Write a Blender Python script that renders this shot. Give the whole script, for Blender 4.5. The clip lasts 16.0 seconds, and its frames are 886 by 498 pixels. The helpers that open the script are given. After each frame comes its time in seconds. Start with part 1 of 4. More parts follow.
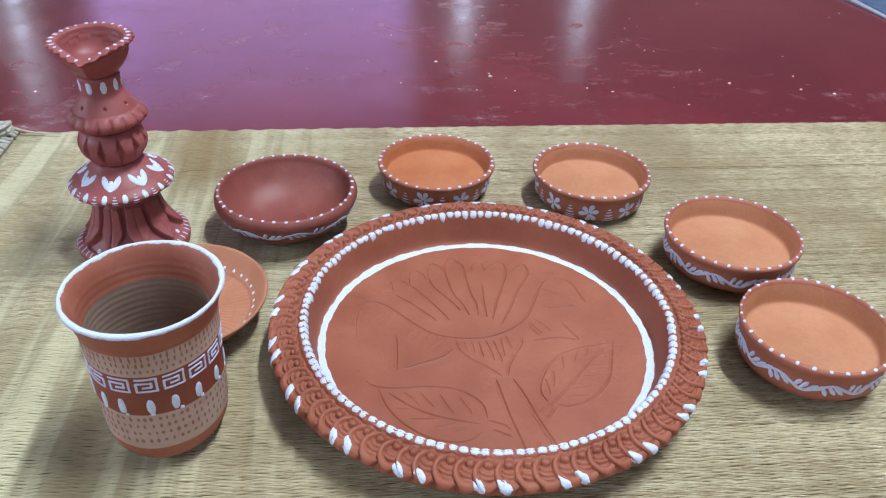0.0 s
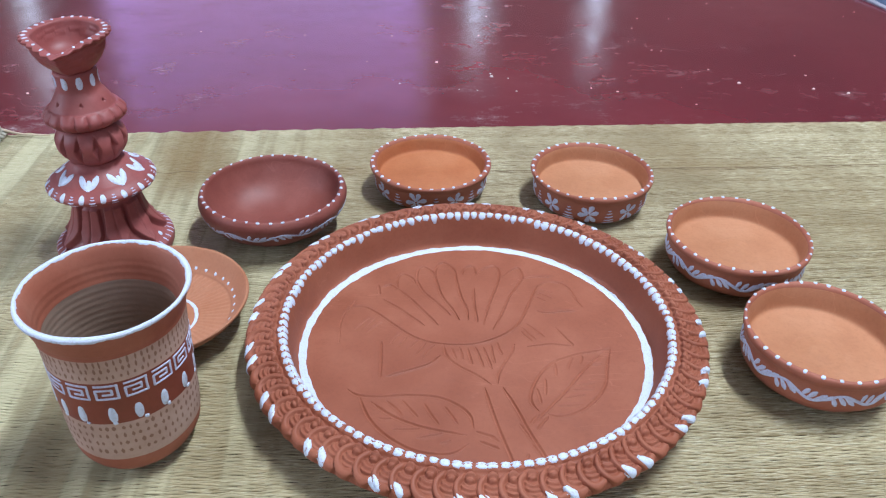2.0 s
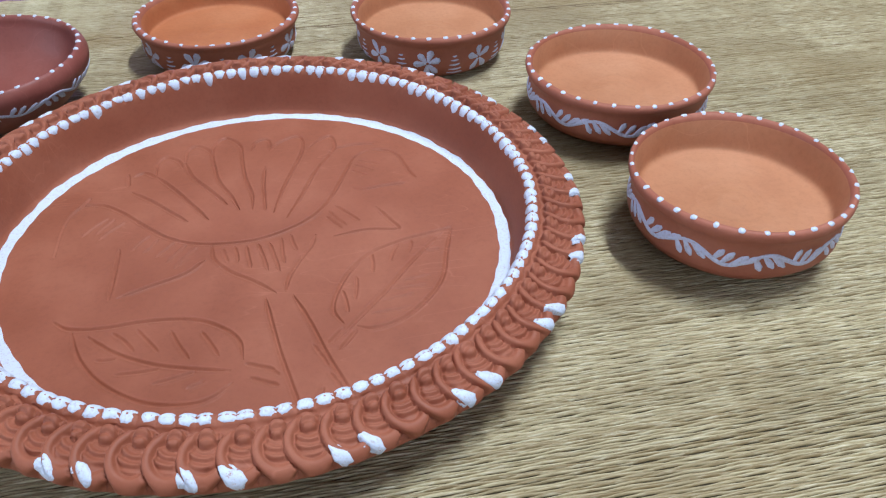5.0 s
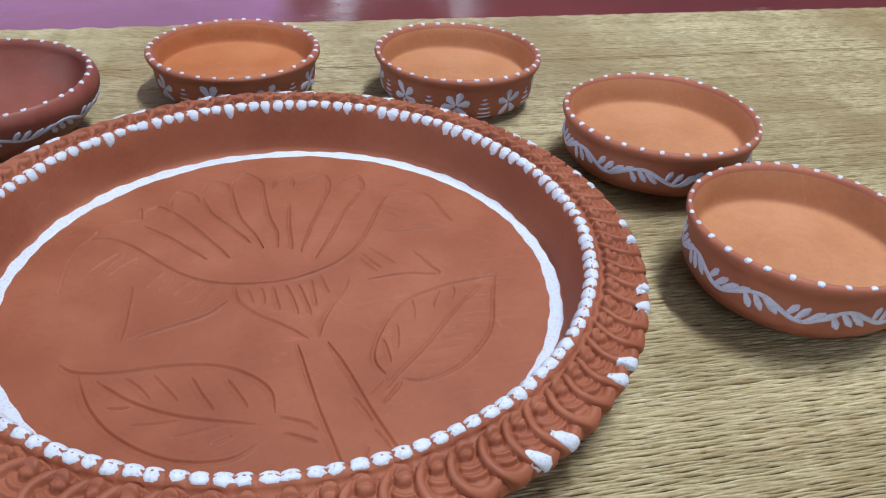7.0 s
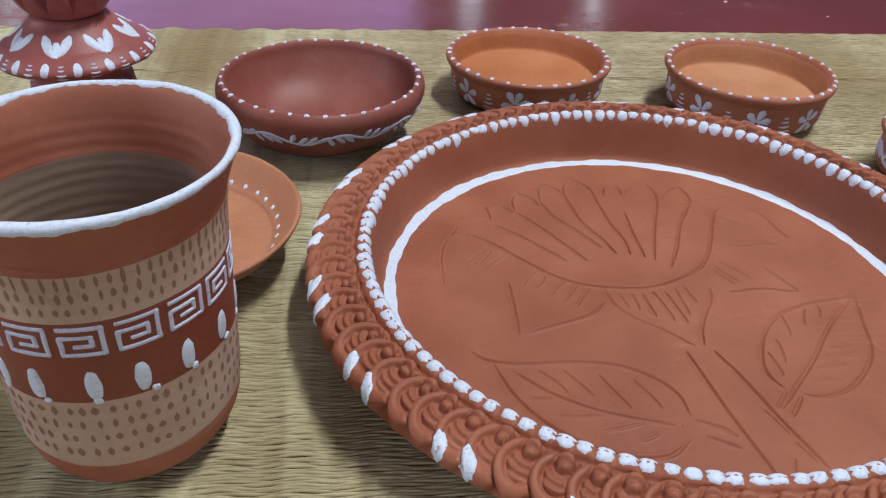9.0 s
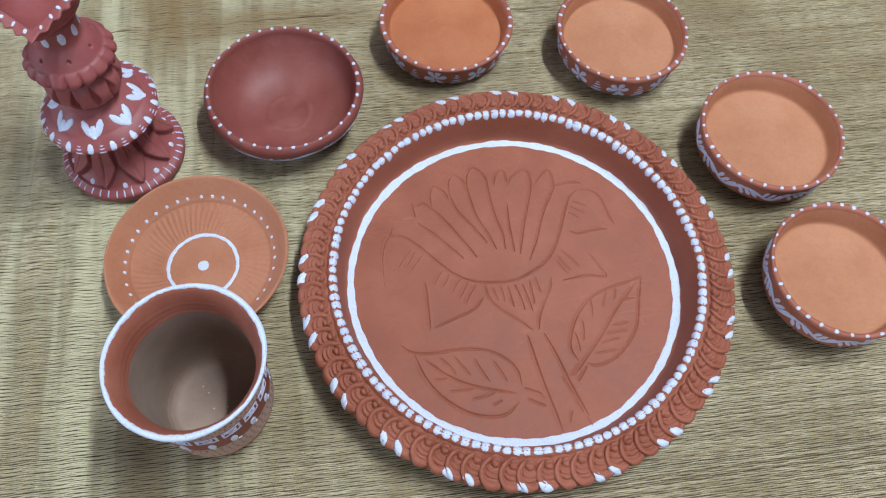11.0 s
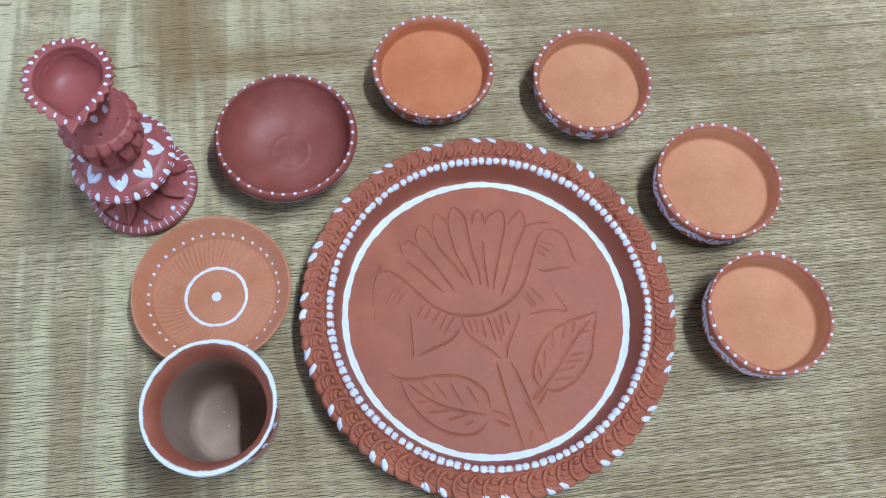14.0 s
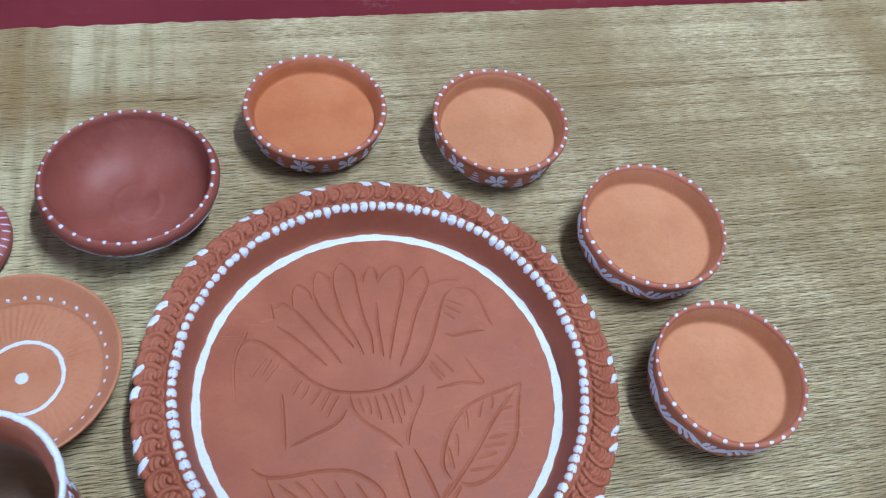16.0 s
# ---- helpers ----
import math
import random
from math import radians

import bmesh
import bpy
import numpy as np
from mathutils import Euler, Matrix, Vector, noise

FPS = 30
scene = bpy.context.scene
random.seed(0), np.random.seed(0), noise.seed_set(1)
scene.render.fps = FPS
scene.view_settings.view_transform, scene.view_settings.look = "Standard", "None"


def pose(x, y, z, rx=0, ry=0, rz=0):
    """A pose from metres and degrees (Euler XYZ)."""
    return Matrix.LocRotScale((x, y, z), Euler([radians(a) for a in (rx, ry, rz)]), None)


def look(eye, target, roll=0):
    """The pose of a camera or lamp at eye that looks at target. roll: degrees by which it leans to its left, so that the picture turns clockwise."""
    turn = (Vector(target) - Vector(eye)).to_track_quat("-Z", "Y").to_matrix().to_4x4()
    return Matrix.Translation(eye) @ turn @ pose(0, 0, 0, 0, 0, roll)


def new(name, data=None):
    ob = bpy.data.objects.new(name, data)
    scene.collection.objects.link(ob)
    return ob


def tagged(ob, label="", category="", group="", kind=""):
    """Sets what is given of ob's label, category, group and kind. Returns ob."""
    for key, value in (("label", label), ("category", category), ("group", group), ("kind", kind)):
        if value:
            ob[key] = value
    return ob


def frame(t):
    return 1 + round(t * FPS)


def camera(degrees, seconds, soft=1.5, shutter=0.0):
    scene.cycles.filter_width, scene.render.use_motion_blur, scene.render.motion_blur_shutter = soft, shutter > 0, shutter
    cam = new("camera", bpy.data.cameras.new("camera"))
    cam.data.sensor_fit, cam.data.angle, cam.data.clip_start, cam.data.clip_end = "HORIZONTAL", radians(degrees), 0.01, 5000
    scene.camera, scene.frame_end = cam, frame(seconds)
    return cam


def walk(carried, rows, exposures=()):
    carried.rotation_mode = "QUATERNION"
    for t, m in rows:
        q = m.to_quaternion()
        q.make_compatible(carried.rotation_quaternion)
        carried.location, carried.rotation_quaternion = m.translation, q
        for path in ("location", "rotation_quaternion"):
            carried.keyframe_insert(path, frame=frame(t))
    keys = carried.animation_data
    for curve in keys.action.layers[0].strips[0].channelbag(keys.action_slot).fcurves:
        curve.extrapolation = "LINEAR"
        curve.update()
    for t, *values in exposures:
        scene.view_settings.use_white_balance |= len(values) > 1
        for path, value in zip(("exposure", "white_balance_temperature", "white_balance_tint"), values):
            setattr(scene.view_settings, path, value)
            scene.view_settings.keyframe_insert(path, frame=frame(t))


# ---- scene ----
cam = camera(58.24, 16.0, soft=1.2, shutter=0.15)
# seconds, place in metres, turn in degrees
PATH = [
    (0, -0.0344, -0.4016, 0.3592, 55.26, -1.56, 0.01),
    (0.5, -0.0342, -0.4000, 0.3585, 55.53, -1.62, 0.42),
    (1, -0.0345, -0.3993, 0.3577, 55.81, -1.61, 0.76),
    (1.5, -0.0309, -0.3986, 0.3546, 56.15, -1.67, 1.26),
    (2, -0.0159, -0.3836, 0.3414, 55.89, -0.92, 0.96),
    (2.5, -0.0200, -0.3773, 0.3395, 55.78, -0.74, 0.66),
    (3, -0.0274, -0.3722, 0.3359, 54.40, -0.24, -0.33),
    (3.5, -0.0229, -0.3618, 0.3102, 51.29, 1.16, -0.15),
    (4, 0.0259, -0.3273, 0.2763, 48.82, 1.23, -3.33),
    (4.2, 0.0480, -0.3141, 0.2650, 49.00, 1.18, -4.54),
    (6.3, 0.0512, -0.2619, 0.1940, 54.80, -2.11, -8.89),
    (6.5, 0.0442, -0.2600, 0.1949, 55.15, -2.38, -8.63),
    (7, 0.0225, -0.2595, 0.2014, 55.61, -2.71, -7.76),
    (7.5, -0.0039, -0.2568, 0.2037, 56.01, -3.03, -6.74),
    (8, -0.0318, -0.2599, 0.2129, 56.59, -3.59, -5.41),
    (8.5, -0.0632, -0.2599, 0.2123, 56.93, -3.42, -2.52),
    (9, -0.0912, -0.2617, 0.2051, 55.45, -2.22, 0.01),
    (9.5, -0.0765, -0.2362, 0.2414, 53.56, -1.53, 1.99),
    (10, -0.0754, -0.2407, 0.3298, 44.83, -1.45, 0.02),
    (10.2, -0.0682, -0.2378, 0.3665, 39.82, -1.27, -2.02),
    (12.3, -0.0840, -0.1766, 0.6001, 21.30, -3.00, -3.42),
    (12.5, -0.0686, -0.1762, 0.6038, 21.65, -3.55, -3.16),
    (13, -0.0553, -0.1730, 0.6007, 22.00, -3.79, -2.43),
    (13.5, -0.0581, -0.1709, 0.5973, 20.97, -3.46, -2.37),
    (14, -0.0711, -0.1618, 0.5973, 20.46, -3.26, -2.37),
    (14.5, -0.0838, -0.1557, 0.5947, 20.53, -3.29, -1.84),
    (15, -0.0765, -0.1554, 0.5905, 20.16, -3.75, -1.94),
    (15.5, -0.0503, -0.1664, 0.5645, 22.89, -4.67, -4.29),
    (16, -0.0371, -0.1809, 0.4593, 32.56, -7.21, -6.26),
]
# seconds, stops, kelvin, tint
EXPOSURES = [(0, -0.10, 5650, 8), (3.5, -0.15, 5550, 8), (7, -0.28, 6200, 8), (8, -0.3, 6350, 8), (9, -0.43, 6300, 8), (10.2, -0.40, 6000, 8), (12.3, -0.24, 5320, 8), (16, -0.25, 5300, 8)]
walk(cam, [(t, pose(*row)) for t, *row in PATH], EXPOSURES)

# ---- light ----
world = bpy.data.worlds.new("room_air")
scene.world = world
world.use_nodes = True
world.node_tree.nodes["Background"].inputs[0].default_value = (0.75, 0.8, 0.9, 1)
world.node_tree.nodes["Background"].inputs[1].default_value = 0.01


def area_lamp(name, size, power, colour, m):
    data = bpy.data.lights.new(name, "AREA")
    data.shape, data.size, data.size_y, data.energy, data.color = "RECTANGLE", size[0], size[1], power, colour
    ob = new(name, data)
    ob.matrix_world = m
    return ob


# a ceiling tube that runs along y, high up on the right
area_lamp("tube_lamp", (1.2, 0.05), 100, (0.93, 0.98, 1.0), look((0.74, 0.15, 2.55), (0.05, 0.1, 0.0)))
# daylight in the doorway of the far wall
area_lamp("doorway_light", (1.9, 1.7), 8, (0.80, 0.76, 1.0), look((-1.1, 4.3, 1.05), (-0.6, 0.0, 0.4)))
# unseen fill in a wide window behind the camera, added to lift the shadows
area_lamp("south_fill", (2.4, 1.4), 1.5, (0.74, 0.88, 1.0), look((0.6, -2.6, 1.7), (0.1, 0.2, 0.3)))
# unseen fill in a west window, added to brighten the left side
area_lamp("west_fill", (1.2, 1.0), 28, (0.82, 0.88, 1.0), look((-3.12, -0.5, 1.2), (-0.2, 0.1, 0.0)))

# ---- materials ----


def nodes_of(name):
    mat = bpy.data.materials.new(name)
    mat.use_nodes = True
    tree = mat.node_tree
    return mat, tree, tree.nodes["Principled BSDF"]


def add(tree, kind, **inputs):
    node = tree.nodes.new(kind)
    for key, value in inputs.items():
        node.inputs[key.replace("_", " ")].default_value = value
    return node


def ramp(tree, fac, stops):
    node = tree.nodes.new("ShaderNodeValToRGB")
    while len(node.color_ramp.elements) < len(stops):
        node.color_ramp.elements.new(0.5)
    for el, (at, colour) in zip(node.color_ramp.elements, stops):
        el.position, el.color = at, (*colour, 1)
    tree.links.new(fac, node.inputs[0])
    return node.outputs[0]


def mix(tree, fac, a, b, blend="MIX"):
    node = tree.nodes.new("ShaderNodeMix")
    node.data_type, node.blend_type = "RGBA", blend
    for socket, value in ((node.inputs[0], fac), (node.inputs[6], a), (node.inputs[7], b)):
        if isinstance(value, (int, float)):
            socket.default_value = value
        elif isinstance(value, tuple):
            socket.default_value = (*value, 1)
        else:
            tree.links.new(value, socket)
    return node.outputs[2]


def coords(tree, scale=(1, 1, 1)):
    tc = tree.nodes.new("ShaderNodeTexCoord")
    mp = tree.nodes.new("ShaderNodeMapping")
    mp.inputs["Scale"].default_value = scale
    tree.links.new(tc.outputs["Object"], mp.inputs[0])
    return mp.outputs[0]


def noise_tex(tree, vec, scale, detail=4.0, rough=0.6):
    n = add(tree, "ShaderNodeTexNoise", Scale=scale, Detail=detail, Roughness=rough)
    tree.links.new(vec, n.inputs["Vector"])
    return n.outputs["Fac"]


def bump(tree, shader, height, strength, distance):
    b = add(tree, "ShaderNodeBump", Strength=strength, Distance=distance)
    tree.links.new(height, b.inputs["Height"])
    tree.links.new(b.outputs[0], shader.inputs["Normal"])


def clay(name, base, dusty, dark, rough=0.72, throw=0.0, scuffed=0.0):
    """Fired clay: blotches of wash, fine grit, faint dust, and throwing rings where wanted."""
    mat, tree, sh = nodes_of(name)
    v = coords(tree)
    big = noise_tex(tree, v, 28, 3)
    fine = noise_tex(tree, v, 420, 5, 0.7)
    col = ramp(tree, big, [(0.22, dark), (0.5, base), (0.82, dusty)])
    grit = ramp(tree, fine, [(0.28, (0.90, 0.89, 0.88)), (0.5, (1, 1, 1)), (0.75, (1.05, 1.05, 1.04))])
    col = mix(tree, 1.0, col, grit, "MULTIPLY")
    height = fine
    if scuffed:
        hair = noise_tex(tree, coords(tree, (26, 120, 34)), 1.0, 1)
        where = noise_tex(tree, v, 17, 3)
        line = ramp(tree, hair, [(0.488, (0,) * 3), (0.5, (scuffed,) * 3), (0.512, (0,) * 3)])
        line = mix(tree, 1.0, line, ramp(tree, where, [(0.52, (0,) * 3), (0.62, (1,) * 3)]), "MULTIPLY")
        col = mix(tree, line, col, tuple(min(1, 1.5 * c + 0.04) for c in dusty))
        rub = ramp(tree, noise_tex(tree, v, 46, 5, 0.7), [(0.56, (0,) * 3), (0.74, (0.35 * scuffed,) * 3)])
        col = mix(tree, rub, col, dusty)
    if throw:
        w = tree.nodes.new("ShaderNodeTexWave")
        w.wave_type, w.rings_direction, w.bands_direction = "BANDS", "Z", "Z"
        w.inputs["Scale"].default_value, w.inputs["Distortion"].default_value = throw, 1.6
        w.inputs["Detail"].default_value = 2
        tree.links.new(v, w.inputs["Vector"])
        col = mix(tree, 0.12, col, mix(tree, w.outputs["Fac"], dark, dusty))
        m = tree.nodes.new("ShaderNodeMath")
        m.operation = "ADD"
        m.inputs[1].default_value = 0.5
        tree.links.new(fine, m.inputs[0])
        height = m.outputs[0]
    tree.links.new(col, sh.inputs["Base Color"])
    r = ramp(tree, big, [(0.3, (rough - 0.08,) * 3), (0.7, (rough + 0.08,) * 3)])
    tree.links.new(r, sh.inputs["Roughness"])
    sh.inputs["Specular IOR Level"].default_value = 0.35
    bump(tree, sh, height, 0.22, 0.0003)
    return mat


plate_clay = clay("red_brown_clay", (0.285, 0.087, 0.045), (0.345, 0.119, 0.066), (0.235, 0.067, 0.033), 0.62, 0.0, 0.22)
wash_clay = clay("red_washed_clay", (0.325, 0.105, 0.062), (0.39, 0.15, 0.095), (0.26, 0.075, 0.043), 0.6)
orange_clay = clay("orange_clay", (0.445, 0.195, 0.095), (0.50, 0.24, 0.13), (0.38, 0.15, 0.068), 0.75, 0.0, 0.15)
deep_orange_clay = clay("deep_orange_clay", (0.42, 0.145, 0.056), (0.47, 0.19, 0.085), (0.36, 0.11, 0.04), 0.72, 0.0, 0.15)
maroon_clay = clay("maroon_clay", (0.235, 0.068, 0.052), (0.29, 0.10, 0.08), (0.19, 0.05, 0.04), 0.5, 0.0, 0.15)
lamp_clay = clay("dark_rose_clay", (0.275, 0.075, 0.069), (0.335, 0.115, 0.105), (0.22, 0.054, 0.048), 0.5)
saucer_clay = clay("ochre_clay", (0.40, 0.165, 0.085), (0.45, 0.205, 0.115), (0.35, 0.13, 0.06), 0.7)
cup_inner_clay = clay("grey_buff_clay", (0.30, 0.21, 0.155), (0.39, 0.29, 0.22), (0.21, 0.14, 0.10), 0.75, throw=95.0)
cup_buff_clay = clay("pinkish_buff_clay", (0.47, 0.315, 0.25), (0.55, 0.39, 0.32), (0.38, 0.235, 0.175), 0.8)
cup_band_clay = clay("deep_red_band", (0.215, 0.052, 0.03), (0.26, 0.07, 0.045), (0.17, 0.04, 0.024), 0.55)
gouge_clay = clay("gouged_clay", (0.27, 0.15, 0.105), (0.32, 0.19, 0.135), (0.21, 0.11, 0.07), 0.85)


def paint(name, base, thin, bare, gap):
    """Brushed water paint: streaks along the stroke, thin spots, and clay showing through where it is bare."""
    mat, tree, sh = nodes_of(name)
    v = coords(tree)
    n = noise_tex(tree, v, 900, 4, 0.7)
    col = ramp(tree, n, [(0.30, thin), (0.48, base), (0.8, base)])
    wear = noise_tex(tree, v, 520, 6, 0.75)
    col = mix(tree, ramp(tree, wear, [(gap, (0.9,) * 3), (gap + 0.05, (0.0,) * 3)]), col, bare)
    tree.links.new(col, sh.inputs["Base Color"])
    sh.inputs["Roughness"].default_value = 0.55
    bump(tree, sh, n, 0.6, 0.0005)
    return mat


white_paint = paint("white_paint", (0.60, 0.66, 0.80), (0.46, 0.42, 0.45), (0.36, 0.20, 0.17), 0.25)
worn_white_paint = paint("worn_white_paint", (0.60, 0.66, 0.80), (0.48, 0.44, 0.47), (0.34, 0.17, 0.14), 0.36)
thin_white_paint = paint("thin_white_paint", (0.55, 0.57, 0.74), (0.42, 0.36, 0.42), (0.34, 0.20, 0.18), 0.33)


def reed():
    """Dry grass strands: straw and olive by strand, weathered in broad patches, the ribs' light and shade painted in
    bands across the mat.
    """
    mat, tree, sh = nodes_of("dry_reed")
    geo = tree.nodes.new("ShaderNodeNewGeometry")
    v = coords(tree)
    streak = noise_tex(tree, coords(tree, (110, 1400, 40)), 1.0, 4, 0.65)
    patch = noise_tex(tree, v, 5.5, 5)
    cloud = noise_tex(tree, v, 21, 4)
    rib_tone = noise_tex(tree, coords(tree, (34, 2.6, 1)), 1.0, 3)
    own = ramp(tree, geo.outputs["Random Per Island"], [(0.0, (0.23, 0.17, 0.08)), (0.3, (0.40, 0.32, 0.175)), (0.7, (0.50, 0.42, 0.25)), (1.0, (0.32, 0.255, 0.135))])
    col = mix(tree, ramp(tree, streak, [(0.50, (0.0,) * 3), (0.66, (0.85,) * 3)]), own, (0.66, 0.595, 0.42))
    col = mix(tree, ramp(tree, streak, [(0.33, (0.75,) * 3), (0.46, (0.0,) * 3)]), col, (0.17, 0.125, 0.06))
    col = mix(tree, ramp(tree, patch, [(0.36, (0.75,) * 3), (0.58, (0.0,) * 3)]), col, (0.24, 0.165, 0.068))
    col = mix(tree, ramp(tree, cloud, [(0.36, (0.35,) * 3), (0.52, (0.0,) * 3)]), col, (0.22, 0.165, 0.08))
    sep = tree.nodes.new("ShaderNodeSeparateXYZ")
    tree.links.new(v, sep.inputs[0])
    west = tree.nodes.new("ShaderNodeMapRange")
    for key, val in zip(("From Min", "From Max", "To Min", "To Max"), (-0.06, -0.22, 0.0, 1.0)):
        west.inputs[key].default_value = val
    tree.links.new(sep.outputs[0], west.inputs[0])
    # shade between the mat's ribs, painted as dark bands
    band = mix(tree, 1.0, ramp(tree, rib_tone, [(0.44, (0.0,) * 3), (0.48, (0.48,) * 3), (0.53, (0.0,) * 3)]), west.outputs[0], "MULTIPLY")
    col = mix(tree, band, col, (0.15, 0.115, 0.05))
    # lit ribs and the paler weathered end, both put into the colour
    pale = mix(tree, 1.0, ramp(tree, rib_tone, [(0.43, (0.14,) * 3), (0.58, (0.66,) * 3)]), west.outputs[0], "MULTIPLY")
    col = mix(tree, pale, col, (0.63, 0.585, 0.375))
    # brown water stains near the far edge
    for at, size, depth in (((-0.232, 0.300), (0.026, 0.075), 0.75), ((-0.150, 0.252), (0.075, 0.014), 0.6), ((-0.292, 0.215), (0.016, 0.055), 0.5), ((0.205, 0.247), (0.11, 0.010), 0.35)):
        mp = tree.nodes.new("ShaderNodeMapping")
        mp.vector_type = "TEXTURE"
        mp.inputs["Location"].default_value, mp.inputs["Scale"].default_value = (*at, 0), (2 * size[0], 2 * size[1], 1)
        tree.links.new(v, mp.inputs[0])
        far = tree.nodes.new("ShaderNodeVectorMath")
        far.operation = "LENGTH"
        tree.links.new(mp.outputs[0], far.inputs[0])
        ragged = tree.nodes.new("ShaderNodeMath")
        ragged.operation = "MULTIPLY_ADD"
        ragged.inputs[1].default_value = 0.5
        tree.links.new(noise_tex(tree, v, 45, 5, 0.7), ragged.inputs[0])
        tree.links.new(far.outputs["Value"], ragged.inputs[2])
        col = mix(tree, ramp(tree, ragged.outputs[0], [(0.55, (depth,) * 3), (1.0, (0.0,) * 3)]), col, (0.23, 0.145, 0.05))
    tree.links.new(col, sh.inputs["Base Color"])
    sh.inputs["Roughness"].default_value = 0.52
    sh.inputs["Specular IOR Level"].default_value = 0.4
    bump(tree, sh, streak, 0.4, 0.0003)
    return mat


def plain(name, base, other, scale, rough, bump_to=0.0):
    mat, tree, sh = nodes_of(name)
    n = noise_tex(tree, coords(tree), scale, 5)
    tree.links.new(ramp(tree, n, [(0.35, base), (0.65, other)]), sh.inputs["Base Color"])
    sh.inputs["Roughness"].default_value = rough
    if bump_to:
        bump(tree, sh, n, 0.4, bump_to)
    return mat


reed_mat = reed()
dark_reed = plain("stained_reed", (0.15, 0.095, 0.04), (0.24, 0.17, 0.075), 60, 0.6)
# dark tone standing in for the shade in the weave's gaps
under_reed = plain("gap_shade_reed", (0.045, 0.033, 0.014), (0.075, 0.055, 0.024), 90, 0.8)
cotton = plain("grey_cotton", (0.36, 0.33, 0.26), (0.50, 0.47, 0.39), 160, 0.85, 0.001)
straw = plain("straw", (0.55, 0.42, 0.28), (0.62, 0.5, 0.36), 120, 0.6)
plaster = plain("cream_plaster", (0.46, 0.43, 0.39), (0.52, 0.49, 0.45), 3, 0.9)
ceiling_paint = plain("white_distemper", (0.72, 0.72, 0.7), (0.78, 0.78, 0.77), 2, 0.9)
blue_cloth = plain("slate_blue_cloth", (0.05, 0.075, 0.13), (0.08, 0.11, 0.18), 80, 0.85, 0.001)
hem_cloth = plain("pale_hem", (0.24, 0.23, 0.28), (0.33, 0.32, 0.37), 80, 0.85)
chip = plain("lime_chip", (0.60, 0.48, 0.44), (0.72, 0.62, 0.58), 300, 0.8)


def red_floor():
    """Polished red oxide cement: cloudy, scuffed with pale dust, half glossy."""
    mat, tree, sh = nodes_of("red_oxide_cement")
    v = coords(tree)
    cloud = noise_tex(tree, v, 3.0, 6)
    col = ramp(tree, cloud, [(0.3, (0.105, 0.013, 0.02)), (0.55, (0.145, 0.021, 0.028)), (0.75, (0.185, 0.035, 0.042))])
    scuff = noise_tex(tree, coords(tree, (15, 21, 1)), 1.0, 8, 0.78)
    area = noise_tex(tree, v, 2.1, 2)
    mask = mix(tree, 1.0, ramp(tree, scuff, [(0.55, (0,) * 3), (0.70, (0.6,) * 3)]), ramp(tree, area, [(0.45, (0,) * 3), (0.6, (1,) * 3)]), "MULTIPLY")
    col = mix(tree, mask, col, (0.36, 0.24, 0.24))
    tree.links.new(col, sh.inputs["Base Color"])
    tree.links.new(ramp(tree, scuff, [(0.4, (0.13,) * 3), (0.75, (0.32,) * 3)]), sh.inputs["Roughness"])
    sh.inputs["Specular IOR Level"].default_value = 0.6
    bump(tree, sh, noise_tex(tree, v, 14, 3), 0.08, 0.002)
    return mat


floor_mat = red_floor()


def glow(name, colour, strength):
    mat, tree, sh = nodes_of(name)
    sh.inputs["Base Color"].default_value = (*colour, 1)
    sh.inputs["Emission Color"].default_value = (*colour, 1)
    sh.inputs["Emission Strength"].default_value = strength
    return mat


lilac_day = glow("lilac_daylight", (0.56, 0.30, 0.88), 0.60)
white_day = glow("white_daylight", (0.78, 0.88, 1.0), 8.0)
# weak glow for the added south window
dim_fill = glow("dim_fill_glow", (0.78, 0.88, 1.0), 2.4)

# ---- builders ----
TAU = 2 * math.pi


def mesh_of(name, verts, faces, mats, slots=None, smooth=True):
    me = bpy.data.meshes.new(name)
    me.from_pydata([tuple(map(float, v)) for v in verts], [], [tuple(map(int, f)) for f in faces])
    for m in mats:
        me.materials.append(m)
    if slots is not None:
        me.polygons.foreach_set("material_index", np.asarray(slots, dtype=np.int32))
    if smooth:
        me.polygons.foreach_set("use_smooth", np.ones(len(me.polygons), dtype=bool))
    me.update()
    return me


def part(name, mesh, parent, label=""):
    ob = new(name, mesh)
    ob.parent = parent
    return tagged(ob, label)


def thing(name, m, label, category, group=""):
    ob = new(name)
    ob.matrix_world = m
    return tagged(ob, label, category, group)


def rounded(points, times=2):
    """Cuts the corners of an open outline, keeping its ends."""
    p = np.array(points, float)
    for _ in range(times):
        q = np.empty((2 * len(p) - 2, 2))
        q[0::2], q[1::2] = 0.75 * p[:-1] + 0.25 * p[1:], 0.25 * p[:-1] + 0.75 * p[1:]
        p = np.vstack([p[:1], q, p[-1:]])
    return p


